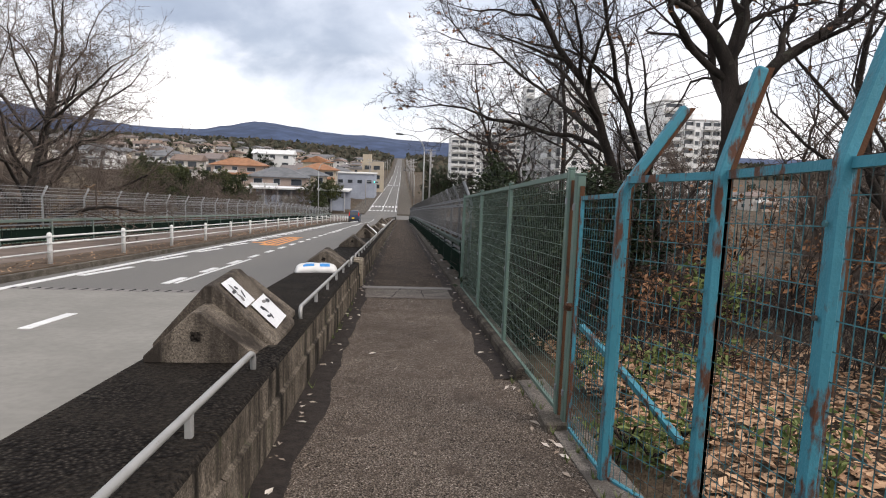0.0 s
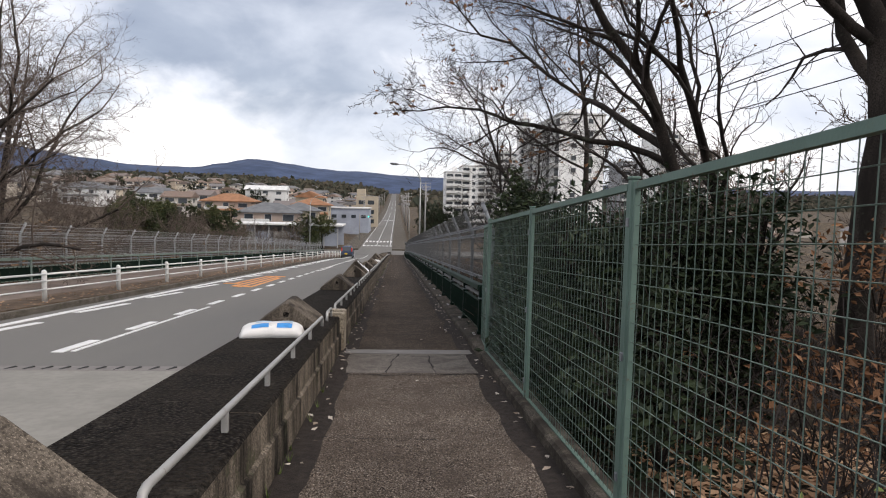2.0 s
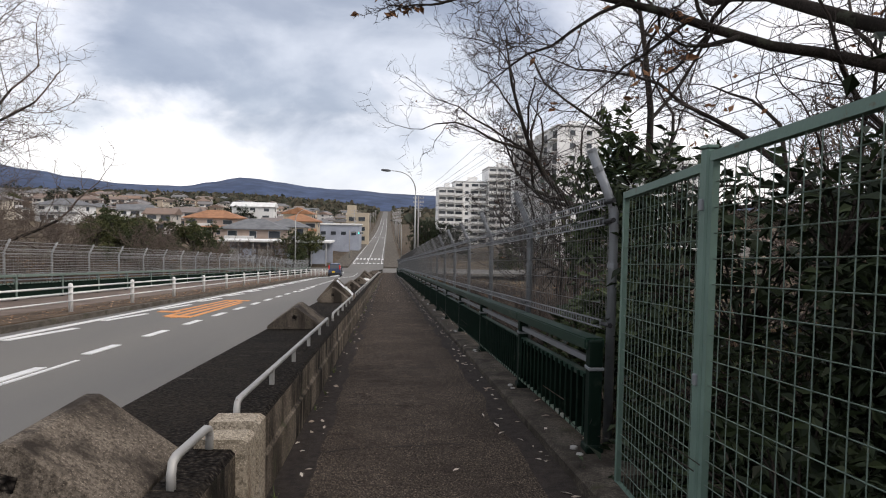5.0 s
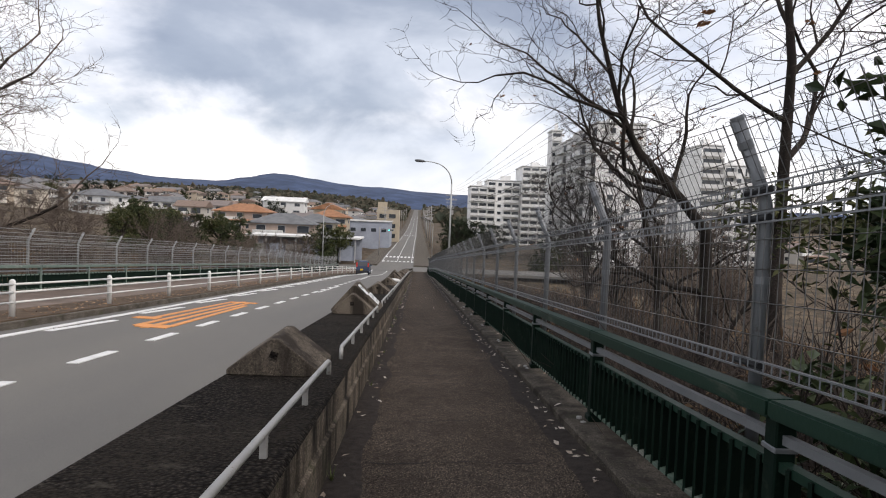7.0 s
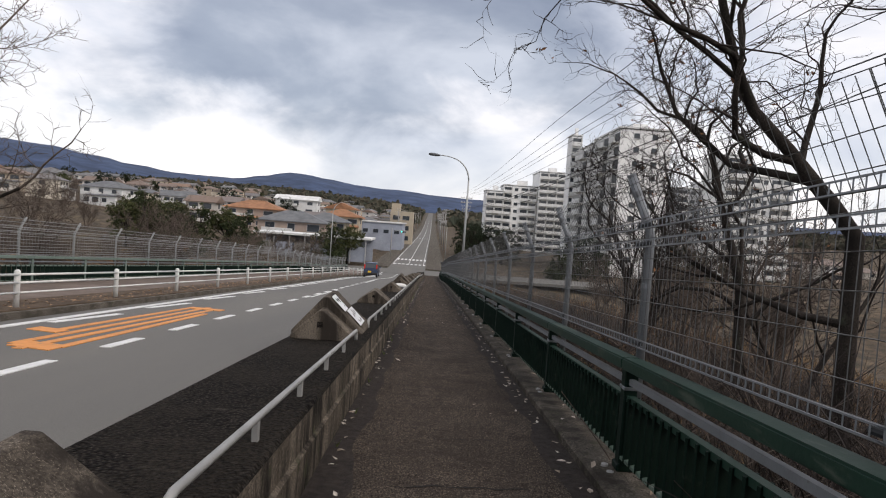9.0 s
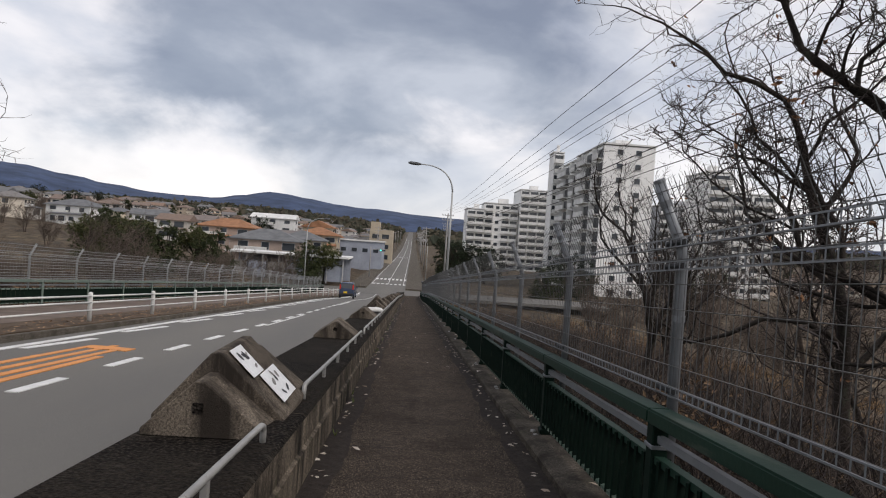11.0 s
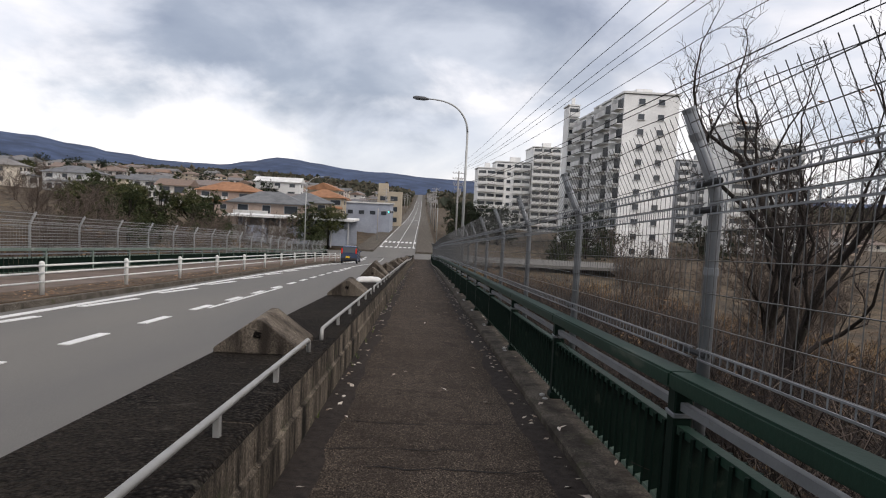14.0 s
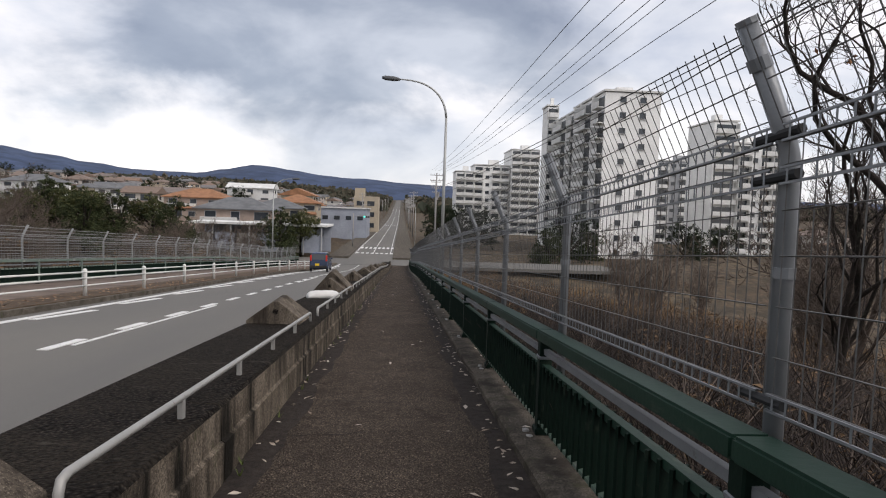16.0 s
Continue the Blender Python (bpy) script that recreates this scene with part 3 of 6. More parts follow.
# ---- terrain ----
def land_z(x, y):
    """Valley beside the bridge, the bank at its start, and the far hillside that the town stands on."""
    base = road_z(max(y, -12))
    drop = max(0.0, x - 1.8 if x > 0 else -13.0 - x)
    valley = max(base - 0.85 - 0.12 * drop, base - 6.5) + 0.5 * noise.noise((x * 0.08, y * 0.08, 0.0))
    if -13.4 < x < 1.9:
        valley = base - 4.0
    near = smooth(26, 9, y)                       # bank where the walk begins
    far = smooth(84, 128, y)
    z = valley * (1 - near) + (road_z(max(y, 0)) - 0.25 - 0.05 * max(0, abs(x + 4) - 7)) * near
    town = road_z(max(y, 120)) - 0.2 + 0.5 * noise.noise((x * 0.02, y * 0.02, 3.0)) * smooth(6, 25, abs(x + 4))
    if x < -12:
        town += 0.066 * min(-x - 12, 190) + 0.011 * min(max(0, y - 120), 330) * smooth(12, 70, -x)
    else:
        town += -0.012 * max(0, x - 8) if y < 330 else 0.012 * max(0, x - 8)
    z = z * (1 - far) + town * far
    if y > END * CS - 2:
        z = min(z, road_z(y) - 0.25) if -14 < x < 4 else z
    elif -13.4 < x < 1.9 and y < 26:
        z = min(z, base - 0.5)
    return z


def grid_axis(stops):
    out = []
    for (a, st), (b, _) in zip(stops, stops[1:]):
        v = a
        while v < b - 1e-6:
            out.append(v)
            v += st
    return out + [stops[-1][0]]


GX = grid_axis([(-1400, 60), (-300, 15), (-60, 4), (-16, 1.5), (24, 5), (80, 15), (320, 60), (1400, 0)])
GY = grid_axis([(-60, 10), (-12, 2), (36, 5), (140, 10), (320, 30), (800, 100), (3000, 0)])
verts = [(x, y, land_z(x, y)) for y in GY for x in GX]
n = len(GX)
faces = [(j * n + i, j * n + i + 1, (j + 1) * n + i + 1, (j + 1) * n + i) for j in range(len(GY) - 1) for i in range(n - 1)]
tagged(raw("ground", verts, faces, M_land), "brushy valley floor and hillside ground", "ground", kind="structure")

# road beyond the bridge
strip("road_beyond", rect(-7.4, -1.0, -0.4, 0.02), END, 980, M_road, "grey road that climbs away beyond the bridge", "road", 12)
strip("pavement_beyond", rect(-0.98, 2.4, -0.4, 0.14), END + 14, 980, M_kerb, "grey concrete pavement beside the far road", "pavement", 12)
strip("pavement_beyond_far", rect(-10.5, -7.42, -0.4, 0.14), END + 14, 980, M_kerb, "grey concrete pavement beside the far road", "pavement", 12)
strip("side_road", rect(-40, 30, -0.4, 0.012), END + 0.2, END + 12, M_road, "side street crossing beyond the bridge", "road", 4)

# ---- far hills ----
# Woods tinted blue: the haze of distance is put into this colour.
M_hill = plain("hazy_wooded_hill", (0.050, 0.074, 0.135), 1.0, 0, 0.40, 0.012)


def hill(name, label, mat, dist, prof, depth):
    """A ridge: heights given over bearing, at one distance, with a front slope and a back."""
    verts, faces = [], []
    n = 160
    for k in range(n + 1):
        u = k / n
        a0 = prof[0][0] + (prof[-1][0] - prof[0][0]) * u
        for (b0, h0), (b1, h1) in zip(prof, prof[1:]):
            if b0 <= a0 <= b1:
                h = h0 + (h1 - h0) * smooth(b0, b1, a0)
                break
        h += 3.0 * noise.fractal((a0 * 0.45, 1.7, dist), 1.0, 2.0, 4) * dist / 2500
        a = radians(a0)
        for f, hh in ((0.72, -30), (0.82, h * 0.42), (0.91, h * 0.74), (1.0, h), (1.0 + depth, -30)):
            w = 0.03 * noise.noise((a0 * 0.3, f * 7, 5.0))
            verts.append((math.sin(a) * dist * (f + w), math.cos(a) * dist * (f + w), hh))
    for k in range(n):
        for j in range(4):
            faces.append((k * 5 + j, (k + 1) * 5 + j, (k + 1) * 5 + j + 1, k * 5 + j + 1))
    ob = raw(name, verts, faces, mat)
    for fc in ob.data.polygons:
        fc.use_smooth = True
    return tagged(ob, label, "hill", kind="structure")


hill("backdrop_ridge", "wooded mountain ridge tinted blue-grey for haze", M_hill, 3200,
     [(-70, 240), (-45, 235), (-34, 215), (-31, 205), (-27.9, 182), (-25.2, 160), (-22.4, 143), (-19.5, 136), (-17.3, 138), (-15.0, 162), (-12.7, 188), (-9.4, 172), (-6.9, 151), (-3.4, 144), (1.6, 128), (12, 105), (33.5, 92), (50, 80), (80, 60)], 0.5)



# ---- road markings and footway surface ----
def paint(name, x0, x1, s0, s1, mat, label, h=0.012):
    ob = part(name, run(B(), rect(x0, x1, -0.05, h), s0, s1, WD, 6.0), mat)
    return tagged(ob, label, "road marking", kind="structure")


paint("road_marking_edge", -7.45, -7.28, START, END, M_white, "solid white edge line on the road", 0.014)
s = 10.9
for k in range(42):
    if s < END - 2:
        paint("road_marking_dash", -5.02, -4.86, s, s + 1.15, M_white, "white dash of the centre line")
        s += 2.45
for s0, s1 in ((5.9, 7.1), (-1.2, 0.1)):
    paint("road_marking_dash", -4.95, -4.80, s0, s1, M_white, "white dash of the centre line")
for s0, s1 in ((11.0, 17.6), (40.8, 48.2), (62, 69)):
    paint("road_marking_line", -4.80, -4.73, s0, s1, M_white, "thin white line beside the centre dashes")
for k in range(24):
    s = 12.0 + 4.0 * k
    bm = hexa(B(), [WD(x, a, h) for h in (-0.05, 0.012) for x, a in ((-7.22, s), (-7.06, s), (-6.86, s + 2.2), (-7.02, s + 2.2))])
    tagged(part("road_marking_guide", bm, M_white), "slanting white guide mark by the edge line", "road marking", kind="structure")
# orange word on the carriageway, worn past reading
om = thing("road_marking_orange", "worn orange lettering painted on the carriageway", "road marking", Matrix.Translation(WD(-6.0, 28.6, 0)), kind="structure")


def ow(x, s, h):
    return WD(x, s, h) - WD(-6.0, 28.6, 0)


for x, x1, a, b in ((-6.55, -6.45, 27.0, 33.0), (-6.22, -6.12, 25.4, 33.2), (-5.90, -5.82, 25.0, 32.6), (-5.52, -5.62, 25.3, 31.5)):
    part("stroke", hexa(B(), [ow((x if v == 0 else x1) + u, a + v * (b - a), h) for h in (-0.05, 0.012) for u, v in ((0, 0), (0.15, 0), (0.14, 1), (0.01, 1))]), M_orange, om)
for x0, x1, a, w in ((-6.1, -5.4, 25.2, 0.5), (-6.4, -5.5, 32.6, 0.45), (-6.9, -6.3, 26.9, 0.4)):
    part("stroke", hexa(B(), [ow(x, a + u, h) for h in (-0.05, 0.0135) for x, u in ((x0, 0), (x1, -0.2), (x1, w - 0.2), (x0, w))]), M_orange, om)

# slots of the finger joint and pale scrapes on the barrier top
M_slot = plain("joint_gap", (0.03, 0.03, 0.03), 0.9, 0, 0.2, 9)
fj = thing("joint_fingers", "row of dark slots in the steel road joint", "joint", Matrix.Translation(WD(-5, 9.76, 0)), kind="structure")
slot = mesh_of("slot", box(B(), (0, 0, 0.004), (0.035, 0.16, 0.010)), M_slot)
for k in range(26):
    o = new("slot", slot)
    o.parent = fj
    o.matrix_basis = Matrix.Translation((-2.7 + 0.215 * k, 0.0, 0.004)) @ Matrix.Rotation(-0.35, 4, "Z")

# steel and mortar at the footway joint
tagged(part("footway_joint", run(B(), rect(-0.985, 1.035, -0.05, 0.012), 10.95, 11.30, WD), M_joint), "pale steel cover strip across the footway", "joint", kind="structure")
tagged(part("footway_mortar", run(B(), rect(-0.985, 1.035, -0.05, 0.006), 9.55, 10.93, WD), M_patch), "cracked mortar band beside the footway joint", "footway", kind="structure")
M_crack = plain("crack_dirt", (0.022, 0.019, 0.017), 1.0, 0, 0.2, 8)


def crack(x0, s0, x1, s1, w=0.016, seed=0, z=0.004):
    w *= 1.5
    rnd = random.Random(seed)
    n = max(5, int(10 * math.hypot(x1 - x0, s1 - s0)))
    v, fcs = [], []
    cx = cs = 0.0
    for k in range(n + 1):
        t = k / n
        cx, cs = cx * 0.7 + rnd.uniform(-0.02, 0.02), cs * 0.7 + rnd.uniform(-0.035, 0.035)
        ww = w * rnd.uniform(0.25, 1.0)
        dx, ds = (x1 - x0), (s1 - s0)
        ln = math.hypot(dx, ds)
        nx, ns = -ds / ln, dx / ln
        p = (x0 + dx * t + cx, s0 + ds * t + cs)
        v += [WD(p[0] - nx * ww / 2, p[1] - ns * ww / 2, z), WD(p[0] + nx * ww / 2, p[1] + ns * ww / 2, z)]
    fcs = [(2 * k, 2 * k + 1, 2 * k + 3, 2 * k + 2) for k in range(n)]
    return tagged(raw("footway_crack", v, fcs, M_crack), "dark crack across the asphalt footway", "crack", kind="structure")


rnd = random.Random(4)
crack(-0.85, 9.42, 0.9, 9.46, 0.03, 1, 0.009)
crack(-0.3, 9.5, -0.15, 10.9, 0.02, 2, 0.009)
crack(0.35, 9.5, 0.3, 10.8, 0.02, 3, 0.009)
crack(-0.95, 10.75, 0.95, 10.8, 0.025, 4, 0.009)
k = 0
for s in (6.9, 12.9, 13.7, 14.55, 15.6, 16.9, 18.15, 19.3, 20.1, 20.6, 21.9, 23.2, 24.3, 25.4, 26.4, 27.6, 28.6, 29.3, 30.4, 31.0, 31.4, 32.2, 33.2, 33.9, 34.7, 36.2, 37.5, 39.0, 41, 43.4, 46, 49):
    k += 1
    a, b = rnd.uniform(-0.95, -0.4), rnd.uniform(0.1, 0.85)
    crack(a, s, b, s + rnd.uniform(-0.12, 0.12), rnd.uniform(0.008, 0.02), 20 + k)

# ---- leaves and dirt ----


def leaf_quads(name, pts, size, mat, seed, label, category="fallen leaves", upright=False, curl=0.3):
    """Many small leaves, each of two facets bent along the midrib, at the given places."""
    rnd = random.Random(seed)
    v, fcs = [], []
    for p in pts:
        p = Vector(p)
        a = rnd.uniform(0, 6.283)
        L2 = size * rnd.uniform(0.6, 1.3)
        wd = L2 * rnd.uniform(0.3, 0.5)
        tilt = rnd.uniform(-1.2, 1.2) if upright else rnd.uniform(-0.35, 0.35)
        m = Euler((tilt, rnd.uniform(-1.2, 1.2) if upright else rnd.uniform(-0.3, 0.3), a)).to_matrix()
        b = len(v)
        for q3 in ((0, -L2, 0), (wd, 0, curl * wd), (0, L2, 0), (-wd, 0, curl * wd)):
            v.append(p + m @ Vector(q3))
        fcs += [(b, b + 1, b + 2), (b, b + 2, b + 3)]
    return tagged(raw(name, v, fcs, mat), label, category, kind="stuff")


rnd = random.Random(11)
pts = []
for _ in range(760):
    s = rnd.uniform(-3, 75)
    side = rnd.random()
    x = -0.97 + abs(rnd.gauss(0, 0.10)) if side < 0.42 else 1.02 - abs(rnd.gauss(0, 0.09)) if side < 0.94 else rnd.uniform(-0.8, 0.9)
    pts.append(WD(x, s, 0.012))
for _ in range(60):
    pts.append(WD(rnd.uniform(1.08, 1.55), rnd.uniform(4, 60), 0.11))
leaf_quads("fallen_leaves", pts, 0.042, M_paleleaf, 5, "pale dry leaves lying along the footway edges")
M_mulch = plain("dark_wet_litter", (0.035, 0.027, 0.022), 0.98, 0, 0.5, 14, 0.8)


def litter_band(x0, dirn, seed, s0, s1):
    rnd = random.Random(seed)
    v, fcs = [], []
    n = int((s1 - s0) / 0.12)
    for k in range(n + 1):
        s = s0 + 0.12 * k
        w = 0.12 + 0.22 * (0.5 + 0.5 * noise.noise((s * 0.9, seed, 0))) + 0.035 * noise.noise((s * 3.1, seed, 4))
        v += [WD(x0, s, 0.014), WD(x0 + dirn * w * 0.6, s, 0.010), WD(x0 + dirn * max(w, 0.03), s, 0.0015)]
    for k in range(n):
        b = 3 * k
        fcs += [(b, b + 1, b + 4, b + 3), (b + 1, b + 2, b + 5, b + 4)]
    tagged(raw("dirt_band", v, fcs, M_mulch), "dark damp dirt and leaf mould along the footway edge", "dirt", kind="stuff")


litter_band(-0.984, 1.0, 1, -8, 100)
litter_band(1.039, -1.0, 2, 3.8, 100)

# ---- bags, sheets ----
M_bag = worn("white_woven_bag", (0.72, 0.71, 0.68), (0.50, 0.47, 0.42), 0.62, 6, 0.7, 0.0, None, 0.35)
M_bagblue = plain("blue_bag_print", (0.05, 0.27, 0.62), 0.6, 0, 0.2, 9)
M_bagpale = plain("pale_blue_print", (0.42, 0.52, 0.60), 0.6, 0, 0.2, 9)
M_sheet = plain("white_laminated_sheet", (0.74, 0.75, 0.75), 0.35, 0, 0.05, 4)
M_ink = plain("dark_print", (0.045, 0.045, 0.05), 0.6, 0, 0.3, 9)
M_inkg = plain("grey_print", (0.22, 0.21, 0.20), 0.6, 0, 0.3, 9)


def sandbag(x, s, rz, label, prints):
    g0 = thing("sandbag", label, "sandbag", WP(x, s, 0.452, rz))
    bm = B()
    nx, ny = 22, 14
    A, Bb, H = 0.40, 0.27, 0.085

    def z_of(u, v):
        e = max(0.0, 1 - abs(u) ** 4) * max(0.0, 1 - abs(v) ** 3)
        return H * e ** 0.5 * (1 + 0.12 * noise.noise((u * 2.2, v * 2.2, s)))
    for up in (1, 0):
        rows = []
        for i in range(nx + 1):
            u = -1 + 2 * i / nx
            row = []
            for j in range(ny + 1):
                v = -1 + 2 * j / ny
                pinch = 1 - 0.10 * (1 - abs(u)) ** 2
                row.append(bm.verts.new((u * A * (1 - 0.06 * v * v), v * Bb * pinch, z_of(u, v) * (1.75 if up else 0.0) + 0.012)))
            rows.append(row)
        for i in range(nx):
            for j in range(ny):
                bm.faces.new((rows[i][j], rows[i + 1][j], rows[i + 1][j + 1], rows[i][j + 1]))
    bmesh.ops.remove_doubles(bm, verts=bm.verts, dist=0.001)
    part("sack", bm, M_bag, g0, smooth=True)
    for u0, u1, v0, v1, mt in prints:
        v, fcs = [], []
        m = 6
        for i in range(m + 1):
            for j in range(m + 1):
                u, w = u0 + (u1 - u0) * i / m, v0 + (v1 - v0) * j / m
                v.append((u * A * (1 - 0.06 * w * w), w * Bb * (1 - 0.10 * (1 - abs(u)) ** 2), z_of(u, w) * 1.75 + 0.016))
        fcs = [(i * (m + 1) + j, (i + 1) * (m + 1) + j, (i + 1) * (m + 1) + j + 1, i * (m + 1) + j + 1) for i in range(m) for j in range(m)]
        raw("print", v, fcs, mt, g0, "blue printed patch")


sandbag(-1.72, 9.72, 8, "plump white sandbag with blue print on the barrier", [(-0.62, -0.1, -0.75, -0.35, M_bagblue), (0.15, 0.62, -0.75, -0.32, M_bagblue), (-0.5, -0.05, -0.15, 0.5, M_bagpale), (0.2, 0.62, -0.1, 0.55, M_bagpale)])
sandbag(-1.66, 46.0, 12, "weathered white sandbag lying on the barrier", [])


def sheets(s, sign):
    """Two laminated sheets on the right slope of a stacked block."""
    a = Vector((0.49, 0.0, 0.05))
    b = Vector((-0.005, 0.0, 0.53))
    slope = (b - a)
    ln = slope.length
    slope.normalize()
    nrm = Vector((-slope.z * -1, 0, slope.x * -1)).normalized()
    if nrm.z < 0:
        nrm = -nrm
    o = WD(-1.62, s, 0.45)
    for k, (u0, v0, w, h) in enumerate(((0.09, 0.60, 0.46, 0.29), (0.39, 0.46, 0.30, 0.28))):
        g0 = thing("notice_sheet", "white laminated sheet with dark printed shapes on a concrete block", "notice", Matrix.Translation(o))

        def p(u, v, up):
            return a + slope * u + Vector((0, v, 0)) + nrm * up
        part("sheet", hexa(B(), [p(*c) for c in ((u0, v0, 0.016), (u0 + h, v0, 0.016), (u0 + h, v0 + w, 0.016), (u0, v0 + w, 0.016), (u0, v0, 0.020), (u0 + h, v0, 0.020), (u0 + h, v0 + w, 0.020), (u0, v0 + w, 0.020))]), M_sheet, g0)
        rr = random.Random(s * 3 + k)
        for _ in range(6):
            bm = B()
            cu, cv = u0 + rr.uniform(0.05, h - 0.05), v0 + rr.uniform(0.06, w - 0.06)
            ra, rb, an = rr.uniform(0.03, 0.06), rr.uniform(0.012, 0.026), rr.uniform(0, 3)
            ring = []
            for q3 in range(10):
                t = q3 * 0.6283
                du, dv = ra * math.cos(t), rb * math.sin(t)
                ring.append(bm.verts.new(p(cu + du * math.cos(an) - dv * math.sin(an), cv + du * math.sin(an) + dv * math.cos(an), 0.0225)))
            bm.faces.new(ring)
            part("printed_shape", bm, M_ink if rr.random() < 0.5 else M_inkg, g0, "plain dark printed blot")


sheets(BLOCKS[0] - 0.45, 1)
sheets(BLOCKS[3] - 0.68, 1)


# ---- fences at the start of the walk ----
def mesh_panel(name, label, x0, s0, x1, s1, h0, h1, mat_f, mat_w, group, frame_r=0.022, nv=32, nh=17, r=0.0026):
    """A framed wire panel between two feet on the deck."""
    o = WD(x0, s0, h0)
    g0 = thing(name, label, "mesh fence", Matrix.Translation(o), group=group)
    a, b = Vector((0, 0, 0)), WD(x1, s1, h0) - o
    up = Vector((0, 0, h1 - h0))

    def bar(nm, p, q, t=frame_r):
        d = (q - p).normalized()
        part(nm, sweep(B(), [p, q], t, 4), mat_f, g0)
    bar("top_bar", a + up, b + up, frame_r * 1.3)
    bar("bottom_bar", a, b)
    bar("side_bar", a, a + up)
    bar("side_bar", b, b + up)
    bm = B()
    for k in range(1, nv):
        wires(bm, [a.lerp(b, k / nv), a.lerp(b, k / nv) + up], r)
    tagged(part("wire_mesh", bm, mat_w, g0), kind="stuff")
    bm = B()
    for k in range(1, nh):
        wires(bm, [a + up * (k / nh), b + up * (k / nh)], r * 1.15)
    tagged(part("wire_grid", bm, mat_w, g0), kind="stuff")
    return g0


def fence_post(x, s, h, mat, label, r=0.032):
    g0 = thing("fence_post", label, "fence post", Matrix.Translation(WD(x, s, 0.0)))
    bm = B()
    box(bm, (0, 0, h / 2), (r * 1.5, r * 2, h), bevel=0.008)
    part("post", bm, mat, g0)
    part("rust_strip", box(B(), (r * 0.2, -r - 0.003, h * 0.49), (r * 0.8, 0.008, h * 0.94)), M_rust, g0, "rusted inner edge")
    bm = B()
    box(bm, (0, 0, h + 0.008), (r * 1.7, r * 2.2, 0.016), bevel=0.004)
    part("cap", bm, mat, g0)
    for u in (0.15, 0.5, 0.88):
        bm = B()
        box(bm, (-r * 0.8, 0, h * u), (0.02, 0.03, 0.05), bevel=0.004)
        part("bolt", bm, M_galv, g0, "small bolt plate")
    return g0


PG = "panels of the pale green fence"
FS = [2.50, 5.15, 7.78, 10.55]
for a, b in zip(FS, FS[1:]):
    mesh_panel("mesh_fence", "weathered pale green welded mesh fence panel", 1.12, a + 0.05, 1.12, b - 0.05, 0.12, 1.96, M_fgreen, M_fwire, PG)
for s in FS:
    fence_post(1.12, s, 2.0, M_fgreen, "weathered pale green steel fence post")
fence_post(1.15, 2.36, 1.95, M_fgreen, "green steel post beside the fence gap", 0.042)
mesh_panel("mesh_fence", "narrow green mesh panel that closes the gap to the railing", 1.14, 10.62, 1.22, 11.75, 0.12, 1.93, M_fgreen, M_fwire, PG, nv=18)
ob = part("post_footing", box(B(), (0, 0, 0.03), (0.24, 0.26, 0.10), bevel=0.015), M_kerb)
ob.matrix_basis = WP(1.10, 2.42, 0)
tagged(ob, "small concrete footing at the fence post", "footing")
bm = run(B(), [(1.04, -0.4), (1.04, 0.012), (1.30, 0.03), (1.30, -0.4)], -8, 3.74, WD, 2)
tagged(part("footway_edging", bm, M_patch), "worn pale concrete edging below the fence", "edging", kind="structure")
bm = B()
sweep(bm, [WD(1.10, 2.30, 0.95) + Vector((0.02 * math.cos(k), 0.03 * math.sin(k * 1.3), 0.012 * (k % 5))) for k in range(22)], 0.012, 5)
tagged(part("wire_tie", bm, plain("rusty_wire", (0.10, 0.05, 0.03), 0.9, 0, 0.4, 20)), "rusty wire tie that holds the gate shut", "wire")


def blue_post(x, s, h, lean=0.15):
    g0 = thing("fence_post", "turquoise steel fence post with rust and a bent top", "fence post", Matrix.Translation(WD(x, s, -0.25)))
    pts = [(0, 0, 0), (0, 0, 0.25 + h), (lean * 0.12, 0, 0.25 + h + 0.06), (lean, 0, 0.25 + h + 0.50)]
    bm = B()
    rings = []
    for k, p in enumerate(pts):
        t = 0.0 if k < 2 else math.atan2(lean, 0.5)
        w, d = 0.029, 0.026
        rings.append([bm.verts.new(Vector(p) + Vector((math.cos(t) * a * d, b * w, -math.sin(t) * a * d))) for a, b in ((-1, -1), (1, -1), (1, 1), (-1, 1))])
    for a, b in zip(rings, rings[1:]):
        for j in range(4):
            bm.faces.new((a[j], a[(j + 1) % 4], b[(j + 1) % 4], b[j]))
    bm.faces.new(rings[0][::-1])
    bm.faces.new(rings[-1])
    bmesh.ops.bevel(bm, geom=bm.edges[:], offset=0.007, segments=1, affect="EDGES")
    part("post", bm, M_blue, g0)
    bm = B()
    for (xa, _, za), (xb, _, zb) in zip(pts[1:], pts[2:] + pts[:1]):
        if zb < za:
            xa, za, xb, zb = 0.0, 0.25 + 1.0, 0.0, 0.25 + h
        hexa(bm, [(xa + 0.024, -0.012, za), (xa + 0.058, -0.012, za), (xa + 0.058, 0.012, za), (xa + 0.024, 0.012, za), (xb + 0.024, -0.012, zb), (xb + 0.058, -0.012, zb), (xb + 0.058, 0.012, zb), (xb + 0.024, 0.012, zb)])
    part("flange", bm, M_rust, g0, "rusted brown steel flange")
    for z in (0.5, 0.85, 1.2, 1.55, 1.9, 2.2):
        if z < h + 0.3:
            bm = sweep(B(), [(-0.036, 0, 0.25 + z - 0.25), (-0.048, 0, 0.25 + z - 0.25)], 0.012, 6)
            part("bolt", bm, M_bluewire, g0, "rusty bolt head")
    return g0


